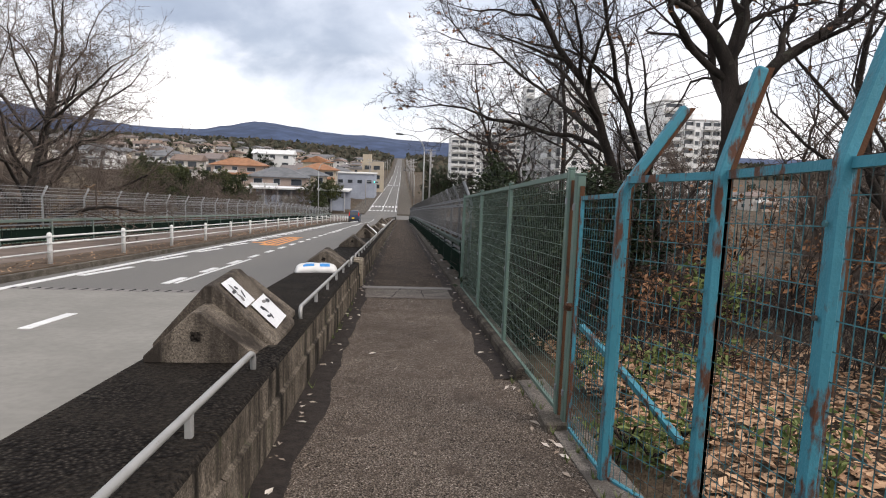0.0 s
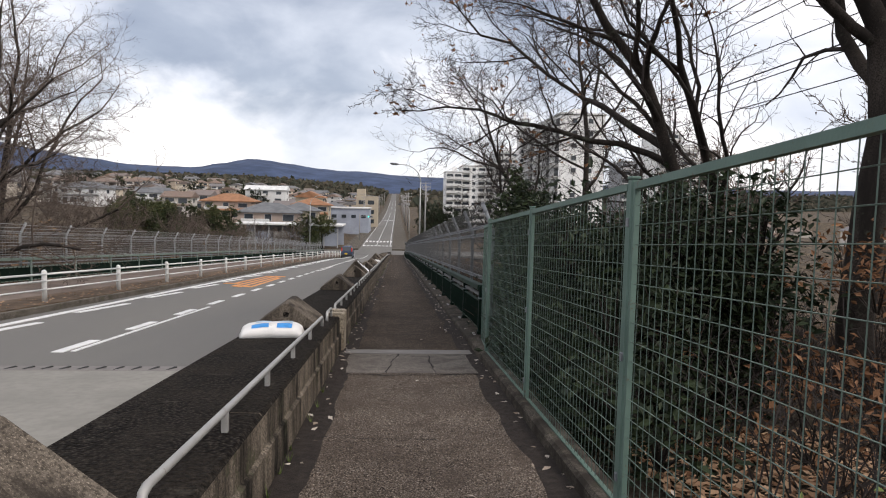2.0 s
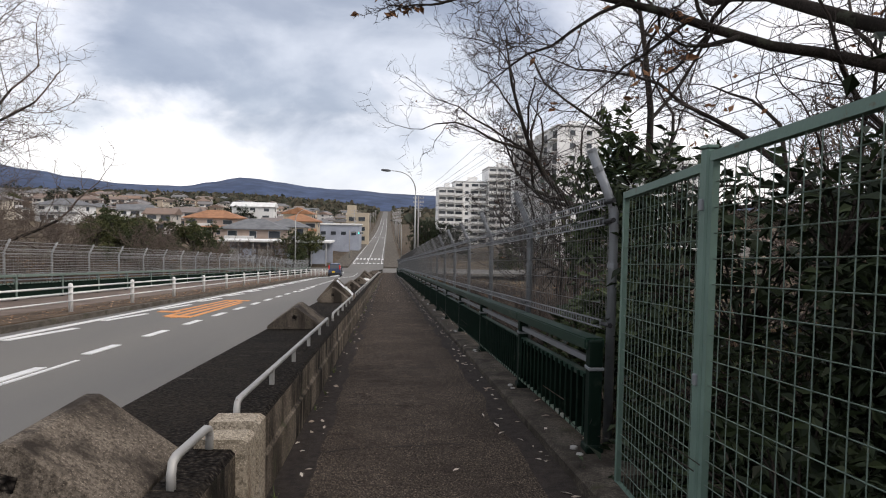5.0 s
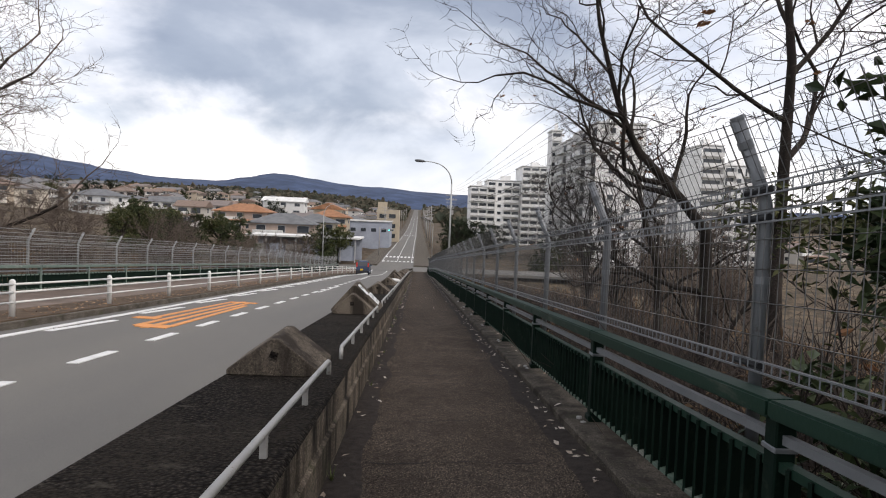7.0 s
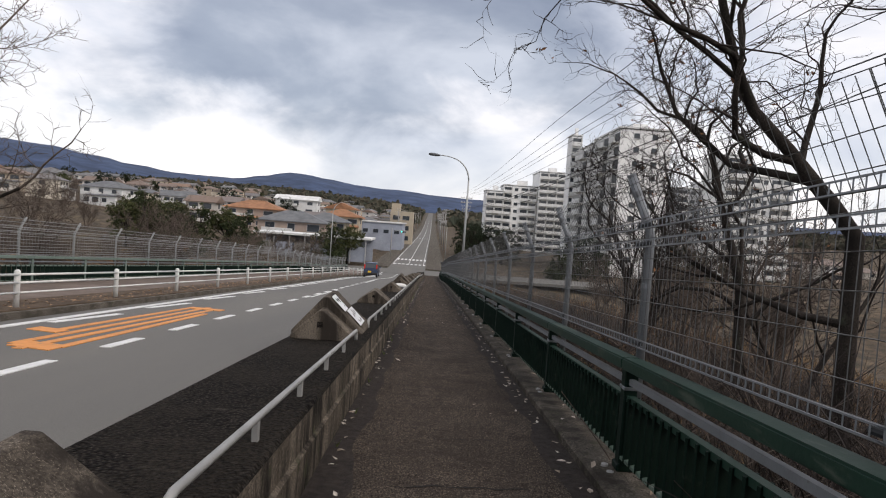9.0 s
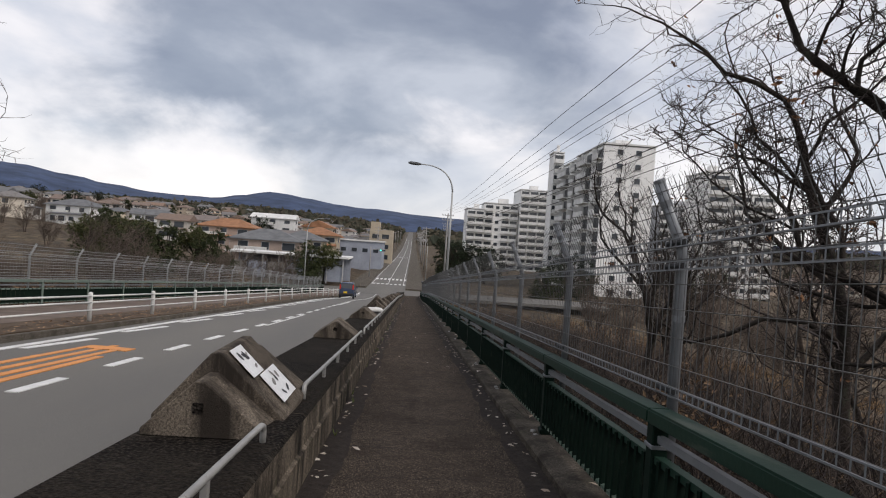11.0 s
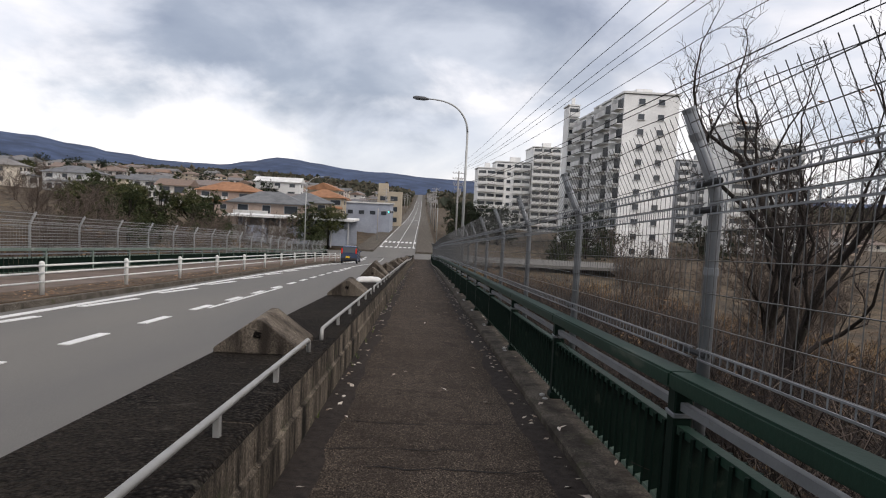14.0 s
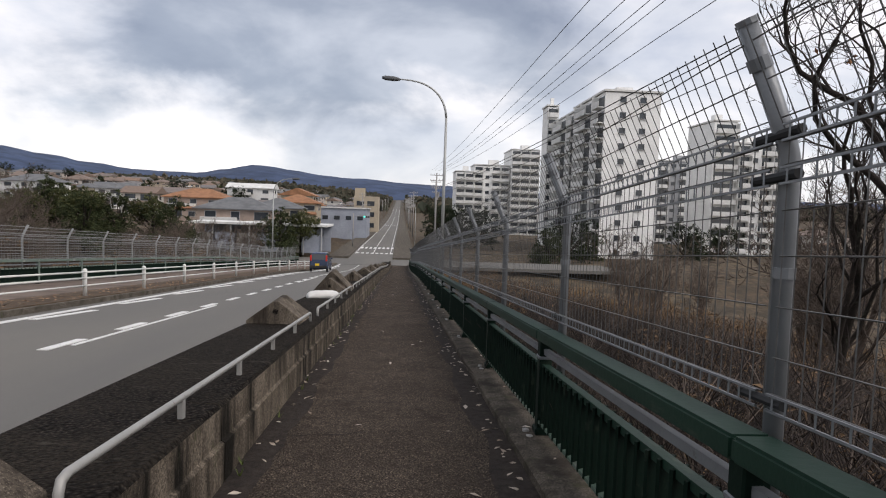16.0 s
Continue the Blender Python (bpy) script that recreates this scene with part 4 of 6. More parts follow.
BP = [(1.14, 1.42), (1.38, 0.74), (1.42, -0.05), (1.46, -1.2), (1.50, -2.4), (1.54, -3.6)]
for k, (x, s) in enumerate(BP):
    blue_post(x, s, 1.80 if k == 0 else 1.88, 0.34 if k == 0 else 0.15)
PB = "panels of the turquoise fence"
mesh_panel("mesh_fence", "turquoise welded mesh gate leaf", 1.15, 2.26, 1.14, 1.47, 0.05, 1.78, M_blue, M_bluewire, PB, 0.016, 14, 24)
for (xa, sa), (xb, sb) in zip(BP, BP[1:]):
    n = int(abs(sb - sa) * 19)
    mesh_panel("mesh_fence", "rusting turquoise mesh fence panel", xa + 0.03, sa, xb + 0.03, sb, 0.02, 1.87, M_blue, M_bluewire, PB, 0.022, n, 16, 0.0026)

tagged(part("fallen_rail", sweep(B(), [WD(1.56, 3.45, 0.62), WD(1.72, 2.7, 0.36), WD(1.88, 1.95, 0.06)], 0.034, 4), M_blue), "fallen turquoise fence rail leaning behind the fence", "rail")

# ---- street lamps ----


def lamp(x, s, h, reach, rz, label, z=None, r=0.075):
    base = WD(x, s, 0.0)
    if z is not None:
        base.z = z
    g0 = thing("street_lamp", label, "street lamp", Matrix.Translation(base) @ Matrix.Rotation(radians(rz), 4, "Z"))
    part("pole", sweep(B(), [(0, 0, -0.3), (0, 0, h * 0.5), (0, 0, h - 1.55)], [r, r * 0.85, r * 0.68], 12), M_lamp, g0, smooth=True)
    arm = []
    for k in range(13):
        t = k / 12
        arm.append((-reach * (t ** 1.7), 0, h - 1.56 + 1.5 * (1 - (1 - t) ** 2.2)))
    part("arm", sweep(B(), arm, [r * 0.68 - (r * 0.28) * k / 12 for k in range(13)], 10), M_lamp, g0, smooth=True)
    bm = B()
    sweep(bm, [(-reach + 0.05, 0, h - 0.07), (-reach - 0.15, 0, h - 0.055), (-reach - 0.55, 0, h - 0.03), (-reach - 0.70, 0, h - 0.02)], [0.05, 0.10, 0.10, 0.05], 10)
    part("lantern", bm, plain("lamp_head_dark", (0.10, 0.105, 0.11), 0.5, 0, 0.2, 8), g0, "dark lantern head", True)
    bm = B()
    box(bm, (0, 0, 0.35), (r * 3.2, r * 3.2, 0.10), bevel=0.01)
    part("base_plate", bm, M_lamp, g0)
    return g0


lamp(1.85, 57.6, 8.8, 2.0, 0, "tall curved grey street lamp behind the mesh fence")
lamp(-12.95, 97.0, 9.2, 1.9, 180, "tall curved street lamp on the far side of the bridge")
lamp(2.8, 150.0, 8.6, 2.0, 0, "curved street lamp beside the road beyond the bridge")
lamp(-10.2, 190.0, 8.2, 1.9, 180, "curved street lamp along the far road")
lamp(2.8, 260.0, 8.6, 2.0, 0, "small distant street lamp by the far road")


# ---- trees ----
class Tubes:
    """Collects tapering tubes into one mesh."""

    def __init__(self):
        self.v, self.f = [], []

    def add(self, pts, rad, seg):
        b0 = len(self.v)
        n = len(pts)
        d = (pts[-1] - pts[0])
        side = d.orthogonal().normalized()
        for k in range(n):
            t = pts[min(k + 1, n - 1)] - pts[max(k - 1, 0)]
            t.normalize()
            side = side - t * side.dot(t)
            side.normalize()
            up = t.cross(side)
            for j in range(seg):
                a = 6.28318 * j / seg
                self.v.append(pts[k] + (side * math.cos(a) + up * math.sin(a)) * rad[k])
        for k in range(n - 1):
            for j in range(seg):
                a, b = b0 + k * seg + j, b0 + k * seg + (j + 1) % seg
                self.f.append((a, b, b + seg, a + seg))

    def mesh(self, name, mat, parent):
        ob = raw(name, self.v, self.f, mat, parent)
        for p in ob.data.polygons:
            p.use_smooth = True
        return ob


def bare_tree(name, label, h, r, seed, lean=(0, 0), forks=2, spread=0.75, up=0.22, counts=(6, 6, 6, 4), bark=None, twig=None, first=0.35, dead=0, bend=0.16, pull=(0, 0), fine=0.0055, limb=0.62, floor=None, spines=()):
    """A leafless tree: wandering trunks, limbs, branches and twigs."""
    rnd = random.Random(seed)
    g0 = thing(name, label, "tree", kind="")
    limbs, twigs = Tubes(), Tubes()
    tips = []

    def grow(p, d, ln, rad, level):
        n = 7 if level == 0 else 6 if level == 1 else 5 if level == 2 else 3
        pts, rs = [p.copy()], [rad]
        d = d.copy()
        end = rad * (0.42 if level < 2 else 0.3)
        for k in range(n):
            w = bend * (0.7 if level == 0 else 1.2 + 0.25 * level)
            d = d + Vector((rnd.gauss(0, w), rnd.gauss(0, w), rnd.gauss(0, w * 0.7) + (up * 0.35 if level else 0.03)))
            if level > 0:
                d += Vector((pull[0], pull[1], 0)) * 0.10
            if floor and level > 0 and p.x < floor[0] and p.z < floor[1]:
                d.z = abs(d.z) * 0.5 + 0.35
            d.normalize()
            p = p + d * (ln / n)
            pts.append(p.copy())
            rs.append(rad + (end - rad) * (k + 1) / n)
        sprout(pts, rs, ln, level, d, 0.5)

    def sprout(pts, rs, ln, level, d, on):
        n = len(pts) - 1
        (limbs if level < 2 else twigs).add(pts, rs, (10, 7, 4, 3, 3)[level])
        if level >= len(counts):
            tips.append(pts[-1])
            return
        lo = first if level == 0 else 0.18
        for c in range(counts[level]):
            t = lo + (1 - lo) * (c + rnd.uniform(0.1, 0.9)) / counts[level]
            k = min(n - 1, int(t * n))
            q0 = pts[k].lerp(pts[k + 1], t * n - k)
            axis = (pts[k + 1] - pts[k]).normalized()
            az = c * 2.4 + rnd.uniform(-0.6, 0.6)
            o = axis.orthogonal().normalized()
            o = (Matrix.Rotation(az, 3, axis) @ o)
            ang = spread * rnd.uniform(0.7, 1.25)
            nd = axis * math.cos(ang) + o * math.sin(ang) + Vector((pull[0], pull[1], up * 0.5)) * (0.6 if level < 2 else 0.3)
            nd.normalize()
            rr = max(fine, (rs[k] * (0.62 if level == 0 else 0.52)) * rnd.uniform(0.75, 1.0))
            grow(q0, nd, ln * (limb if level == 0 else 0.55) * rnd.uniform(0.7, 1.15) * (1.05 - 0.35 * t), rr, level + 1)
        grow(pts[-1], d, ln * on, rs[-1] * 0.9, level + 1)
    for line, r0, r1 in spines:
        pts = [Vector(line[0])]
        for a, b in zip(line, line[1:]):
            a, b = Vector(a), Vector(b)
            w = 0.05 * (b - a).length
            pts += [a.lerp(b, 0.5) + Vector((rnd.gauss(0, w), rnd.gauss(0, w), rnd.gauss(0, w))), b]
        rs = [r0 + (r1 - r0) * (k / (len(pts) - 1)) ** 0.8 for k in range(len(pts))]
        sprout(pts, rs, sum((b - a).length for a, b in zip(pts, pts[1:])), 0, (pts[-1] - pts[-2]).normalized(), 0.12)
    for k in range(0 if spines else forks):
        a = rnd.uniform(0, 6.28)
        d = Vector((lean[0] + (0.22 * math.cos(a) if forks > 1 else 0), lean[1] + (0.22 * math.sin(a) if forks > 1 else 0), 1)).normalized()
        grow(Vector((0.12 * k, 0.08 * k, -0.4)), d, h * (0.72 if k == 0 else 0.62), r * (1 if k == 0 else 0.75), 0)
    limbs.mesh("trunk", bark or M_bark, g0)
    twigs.mesh("crown", twig or M_twigd, g0)
    if dead:
        rnd.shuffle(tips)
        v, fcs = [], []
        for p in tips[:dead]:
            for _ in range(rnd.randint(1, 4)):
                b = len(v)
                m = Euler((rnd.uniform(0, 6), rnd.uniform(0, 6), rnd.uniform(0, 6))).to_matrix()
                s0 = rnd.uniform(0.025, 0.055)
                o = p + Vector((rnd.gauss(0, 0.04), rnd.gauss(0, 0.04), -0.04))
                for c in ((0, -1.4, 0), (0.6, 0, 0.3), (0, 1.4, 0), (-0.6, 0, 0.3)):
                    v.append(o + m @ (Vector(c) * s0))
                fcs += [(b, b + 1, b + 2), (b, b + 2, b + 3)]
        raw("leaves", v, fcs, M_dead, g0, "withered brown leaves")
    return g0


def ground_at(x, y):
    return Vector((x, y, land_z(x, y)))


def stand(g0, x, y, rz=0.0, z=None, sc=1.0):
    p = ground_at(x, y)
    if z is not None:
        p.z = z
    g0.matrix_basis = Matrix.Translation(p) @ Matrix.Rotation(radians(rz), 4, "Z") @ Matrix.Scale(sc, 4)
    return g0


# trees whose limbs can be told apart: trunk and main limbs as (line from the foot, radius at its start and end)
stand(bare_tree("bare_tree", "dark leafless tree with a thick forked trunk behind the fence", 8.0, 0.24, 3, spread=0.8, up=0.16, counts=(8, 6, 5, 4), first=0.3, dead=190, pull=(-0.1, -0.05), limb=0.42, spines=(
    (((0, 0, -0.6), (-0.05, 0, 2.3), (-0.05, 0, 4.2), (-0.4, 0, 5.0), (-1.3, -0.1, 5.9), (-2.4, -0.2, 7.2)), 0.25, 0.05),
    (((-0.05, 0, 3.9), (0.9, 0.1, 4.7), (2.3, 0.2, 5.7), (3.3, 0.3, 7.0)), 0.16, 0.04),
    (((-0.05, 0, 4.1), (0.2, 0.2, 5.7), (0.4, 0.4, 8.2)), 0.14, 0.03))), 5.9, 9.4, z=-0.7)
stand(bare_tree("bare_tree", "leaning dark leafless tree with a long limb over the footway", 8.0, 0.17, 8, spread=0.75, up=0.10, counts=(10, 7, 5, 4), first=0.3, dead=170, pull=(-0.18, 0.05), limb=0.30, spines=(
    (((0, 0, -0.8), (-0.5, -0.1, 1.9), (-0.95, -0.2, 3.3), (-1.5, -0.4, 4.55), (-2.3, -0.6, 5.35), (-3.1, -0.8, 6.5), (-3.7, -1.0, 7.7)), 0.17, 0.035),
    (((-0.7, 0.1, 3.0), (-1.5, 0.8, 3.45), (-2.7, 0.8, 3.65), (-3.7, 0.5, 3.75), (-4.3, 1.0, 4.05), (-5.4, 1.8, 4.1)), 0.075, 0.016),
    (((-0.95, -0.2, 3.3), (-1.6, 1.6, 4.3), (-1.6, 2.9, 4.65), (-3.3, 3.3, 5.95), (-4.5, 3.5, 6.7)), 0.085, 0.02))), 5.7, 13.4, z=-0.7)
stand(bare_tree("bare_tree", "leafless tree with twin grey trunks beside the bank", 10.0, 0.15, 12, (-0.15, 0.0), 2, 0.75, 0.12, (7, 7, 6, 4), first=0.3, dead=70, pull=(-0.2, 0)), 7.8, 15.0)
stand(bare_tree("bare_tree", "leafless tree with crooked black limbs close to the mesh fence", 8.0, 0.16, 21, spread=0.75, up=0.24, counts=(9, 6, 5, 4), first=0.25, dead=30, bend=0.24, pull=(-0.15, 0), limb=0.40, spines=(
    (((0, 0, -0.6), (-0.1, 0, 3.1), (-0.6, 0.2, 3.8), (-1.45, 0.3, 4.7), (-1.9, 0.1, 5.4), (-2.3, -0.1, 6.4), (-2.6, -0.2, 7.6)), 0.14, 0.03),
    (((-0.6, 0.2, 3.8), (-1.2, 1.4, 4.1), (-1.9, 1.9, 4.9), (-2.3, 2.0, 6.0)), 0.07, 0.02),
    (((0.1, 0.1, 1.9), (-1.1, 0.7, 2.2), (-2.1, 1.3, 2.8), (-2.5, 1.6, 3.6)), 0.065, 0.015),
    (((1.2, -0.5, -0.4), (1.15, -0.4, 4.7), (0.9, -0.5, 8.0), (0.6, -0.5, 10.4)), 0.15, 0.03))), 5.4, 24.5, z=-2.5)
stand(bare_tree("bare_tree", "leafless tree with knobbly upturned twigs beyond the fence", 7.2, 0.13, 31, (-0.12, 0.0), 2, 0.6, 0.42, (6, 5, 5, 3), first=0.3, dead=14, bend=0.2), 6.3, 37.5)
stand(bare_tree("bare_tree", "leafless tree whose branches hang over the fence with dead leaves", 8.2, 0.14, 44, (0.06, 0.0), 1, 0.8, 0.14, (8, 6, 5, 3), first=0.4, dead=50, bend=0.22, pull=(-0.3, -0.12), limb=0.62, floor=(-2.4, 5.2)), 6.6, 29.4)
stand(bare_tree("bare_tree", "leafless young tree on the brushy bank", 6.5, 0.09, 52, (0, 0), 2, 0.7, 0.3, (6, 5, 5, 3), first=0.25), 8.6, 31.5)
stand(bare_tree("bare_tree", "leafless tree on the slope far below the fence", 7.5, 0.12, 57, (0, 0), 2, 0.7, 0.3, (6, 5, 5, 3), first=0.25), 9.5, 44.0)
stand(bare_tree("bare_tree", "leafless tree at the wooded bank with many thin trunks", 9.0, 0.12, 63, (0.05, 0), 3, 0.65, 0.2, (6, 5, 5, 3), first=0.3, dead=40), 9.5, 8.0)
stand(bare_tree("bare_tree", "leafless tree deep in the wooded bank", 9.5, 0.16, 64, (0.0, 0), 2, 0.7, 0.2, (6, 5, 5, 3), first=0.3, dead=40), 9.0, 3.4)
stand(bare_tree("bare_tree", "leafless tree with slim trunks behind the turquoise fence", 9.0, 0.10, 66, (0.0, 0), 2, 0.7, 0.2, (6, 5, 5, 3), first=0.3, dead=40), 6.4, 5.0)
stand(bare_tree("bare_tree", "broad leafless grey tree across the road", 16.5, 0.30, 71, (0.10, 0.0), 2, 0.95, 0.10, (10, 8, 7, 5), first=0.18, twig=M_twig, pull=(0.22, 0), fine=0.014, limb=0.8), -23.6, 40.0, z=-4.5)
stand(bare_tree("bare_tree", "spreading leafless tree whose twigs hang over the far railing", 10.5, 0.19, 74, (0.12, 0.0), 1, 1.0, 0.08, (12, 8, 6, 5), first=0.25, twig=M_twig, pull=(0.22, 0), fine=0.007, limb=0.72), -15.2, 23.3)
stand(bare_tree("bare_tree", "leafless grey tree on the far bank of the valley", 14.5, 0.26, 75, (0.05, 0.0), 3, 0.9, 0.12, (8, 7, 6, 5), first=0.2, twig=M_twig, fine=0.014, limb=0.75), -27.0, 32.0, z=-4.5)

# thicket beyond the far railing
th = stand(bare_tree("bare_tree", "brown leafless thicket tree beyond the far railing", 6.5, 0.10, 81, (0, 0), 4, 0.7, 0.2, (6, 6, 5, 3), first=0.1, bark=M_twig, twig=M_twig, fine=0.012), -20, 62)
th["group"] = "thicket trees"
rnd = random.Random(82)
for _ in range(34):
    x, y = rnd.uniform(-62, -16), rnd.uniform(34, 108)
    if -70 < x + 0.2 * y:
        sc = rnd.uniform(0.7, 1.25)
        copy_thing(th, Matrix.Translation(ground_at(x, y)) @ Matrix.Rotation(rnd.uniform(0, 6), 4, "Z"))

for x, y in ((8.5, 19), (11, 13), (13, 6), (15, 16), (12, 25), (17, 22), (10, 2), (14, -1), (19, 10), (22, 18), (15, 72), (21, 80), (28, 70), (30, 92), (38, 84), (12, 38), (12, 47), (17, 56)):
    copy_thing(th, Matrix.Translation(ground_at(x, y)) @ Matrix.Rotation(rnd.uniform(0, 6), 4, "Z"))

for _ in range(46):
    y = rnd.uniform(112, 330)
    x = -rnd.uniform(38, 60 + y * 0.62)
    copy_thing(th, Matrix.Translation(ground_at(x, y)) @ Matrix.Rotation(rnd.uniform(0, 6), 4, "Z"))

# brush on the near bank, as stems too many to count
def brush(name, label, n, area, hmin, hmax, mat, seed, fine=0.006):
    rnd = random.Random(seed)
    tb = Tubes()
    for _ in range(n):
        x, y = rnd.uniform(area[0], area[1]), rnd.uniform(area[2], area[3])
        o = ground_at(x, y)
        hh = rnd.uniform(hmin, hmax)
        for _ in range(9):
            d = Vector((rnd.gauss(0, 0.45), rnd.gauss(0, 0.45), 1)).normalized()
            p, pts = o + Vector((rnd.gauss(0, 0.12), rnd.gauss(0, 0.12), -0.1)), []
            ln = hh * rnd.uniform(0.5, 1.0)
            for k in range(5):
                pts.append(p.copy())
                d = (d + Vector((rnd.gauss(0, 0.2), rnd.gauss(0, 0.2), -0.04))).normalized()
                p = p + d * ln / 4
            tb.add(pts, [fine * 1.6, fine * 1.3, fine, fine * 0.8, fine * 0.4], 3)
            for _ in range(4):
                k = rnd.randint(1, 3)
                q0 = pts[k]
                e = Vector((rnd.gauss(0, 0.7), rnd.gauss(0, 0.7), 0.5)).normalized() * ln * 0.3
                tb.add([q0, q0 + e * 0.5 + Vector((0, 0, 0.02)), q0 + e], [fine * 0.7, fine * 0.5, fine * 0.25], 3)
    ob = raw(name, tb.v, tb.f, mat)
    return tagged(ob, label, "brush", kind="stuff")


brush("brush", "dry brown brush and bare stems on the bank", 900, (2.2, 15, 12, 60), 0.9, 2.3, M_twig, 91, 0.008)
brush("brush", "dense bare stems close below the mesh fence", 620, (2.0, 7.5, 13, 58), 1.2, 2.7, M_twigd, 95, 0.0065)
brush("brush", "dark tangled undergrowth behind the fence", 190, (2.0, 10, 5, 15), 0.8, 2.0, M_twigd, 92)
M_drygrass = leafmat("dry_grass", (0.17, 0.105, 0.055), (0.28, 0.19, 0.10), 0.95)
brush("brush", "tawny dry grass stems in the valley", 800, (3, 34, 18, 105), 0.6, 1.5, M_drygrass, 93, 0.014)
brush("brush", "brown brush beyond the far railing", 420, (-42, -14, 20, 110), 1.0, 2.8, M_twig, 94, 0.014)


def foliage(name, label, blobs, n, size, mat, seed, stems=True, category="bush"):
    """Leaves gathered in uneven clumps round thin stems."""
    rnd = random.Random(seed)
    g0 = thing(name, label, category)
    v, fcs = [], []
    tb = Tubes()
    tot = sum(b[3] ** 2 for b in blobs)
    for bx, by, bz, br in blobs:
        c = Vector((bx, by, bz))
        k = int(n * br ** 2 / tot)
        sprays = [c + Vector((rnd.gauss(0, 1), rnd.gauss(0, 1), rnd.gauss(0, 1))).normalized() * br * rnd.uniform(0.35, 1.0) for _ in range(max(6, k // 14))]
        for sp in sprays:
            if stems:
                tb.add([c + (sp - c) * 0.1 - Vector((0, 0, br * 0.4)), c.lerp(sp, 0.6), sp], [0.012, 0.008, 0.003], 3)
            for _ in range(14):
                p = sp + Vector((rnd.gauss(0, 0.13), rnd.gauss(0, 0.13), rnd.gauss(0, 0.11))) * (br ** 0.5) * 1.1
                m = Euler((rnd.gauss(0.3, 0.6), rnd.gauss(0, 0.6), rnd.uniform(0, 6.28))).to_matrix()
                L2 = size * rnd.uniform(0.7, 1.25)
                wd = L2 * rnd.uniform(0.36, 0.48)
                b = len(v)
                for q3 in ((0, -L2, -0.1 * L2), (wd, -0.15 * L2, 0.25 * wd), (0, L2, -0.25 * L2), (-wd, -0.15 * L2, 0.25 * wd)):
                    v.append(p + m @ Vector(q3))
                fcs += [(b, b + 1, b + 2), (b, b + 2, b + 3)]
    raw("leaves", v, fcs, mat, g0)
    if stems:
        tagged(tb.mesh("stem_mass", M_bark, g0), kind="stuff")
    return g0


M_camellia = leafmat("glossy_camellia_leaves", (0.012, 0.024, 0.010), (0.085, 0.11, 0.05), 0.3)
rnd = random.Random(101)
blobs = [W(rnd.uniform(1.75, 4.0), rnd.uniform(7.6, 12.6), 0)[:2] + (W(0, 9, 0).z + rnd.uniform(-0.5, 1.9), rnd.uniform(0.45, 0.8)) for _ in range(64)]
blobs += [W(rnd.uniform(1.55, 2.0), 6.3 + 0.25 * k, 0)[:2] + (W(0, 6.3 + 0.25 * k, 0).z + rnd.uniform(-0.1, 0.5), rnd.uniform(0.35, 0.5)) for k in range(26)]
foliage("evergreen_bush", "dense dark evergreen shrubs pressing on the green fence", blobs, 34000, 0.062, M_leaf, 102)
blobs = [(rnd.uniform(1.9, 3.2), rnd.uniform(12.9, 16.4), -1.2 + rnd.uniform(-0.6, 1.3), rnd.uniform(0.35, 0.6)) for _ in range(16)]
blobs += [(rnd.uniform(2.1, 2.75), rnd.uniform(14.55, 15.5), rnd.uniform(0.3, 2.1), rnd.uniform(0.26, 0.42)) for _ in range(12)]
foliage("evergreen_bush", "glossy evergreen camellia bush rising over the mesh fence", blobs, 5600, 0.075, M_camellia, 103)
blobs = [(rnd.uniform(2.3, 5.5), rnd.uniform(12.5, 18), -1.4 + rnd.uniform(-0.3, 2.6), rnd.uniform(0.4, 0.8)) for _ in range(14)]
foliage("evergreen_bush", "dark evergreen bushes on the bank beside the bridge", blobs, 4200, 0.06, M_leafolive, 104)
blobs = [(rnd.uniform(3.2, 9), rnd.uniform(0.5, 6.5), -0.3 + rnd.uniform(0, 0.7), rnd.uniform(0.3, 0.6)) for _ in range(16)]
foliage("weeds", "low olive weeds and bamboo grass under the trees", blobs, 4200, 0.055, M_grass, 105)

rnd = random.Random(111)
blobs = []
for _ in range(420):
    x, y = 2.6 + abs(rnd.gauss(0, 14)), rnd.uniform(13, 115)
    blobs.append((x, y, land_z(x, y) + rnd.uniform(0.1, 0.9), rnd.uniform(0.5, 1.1)))
tagged(foliage("dry_brush", "withered brown brush covering the bank", blobs, 26000, 0.075, M_drybrush, 112, True), kind="stuff")
blobs = []
for _ in range(110):
    x, y = -14.5 - abs(rnd.gauss(0, 14)), rnd.uniform(24, 108)
    blobs.append((x, y, land_z(x, y) + rnd.uniform(0.2, 2.6), rnd.uniform(0.8, 1.6)))
tagged(foliage("dry_brush", "withered brown brush beyond the far railing", blobs, 9000, 0.11, M_drybrush, 113, True), kind="stuff")

blobs = [(rnd.uniform(2.4, 6.0), rnd.uniform(4.8, 8.5), -0.5 + rnd.uniform(0.0, 1.7), rnd.uniform(0.4, 0.7)) for _ in range(22)]
foliage("dead_bush", "withered red-brown shrubs behind the green fence", blobs, 2600, 0.05, M_dead, 114)
blobs = [(rnd.uniform(1.6, 3.4), rnd.uniform(-0.6, 4.5), -0.2 + rnd.uniform(-0.05, 0.15), rnd.uniform(0.2, 0.34)) for _ in range(12)]
foliage("weeds", "green grass tufts among the leaf litter", blobs, 1500, 0.05, M_grass, 107)

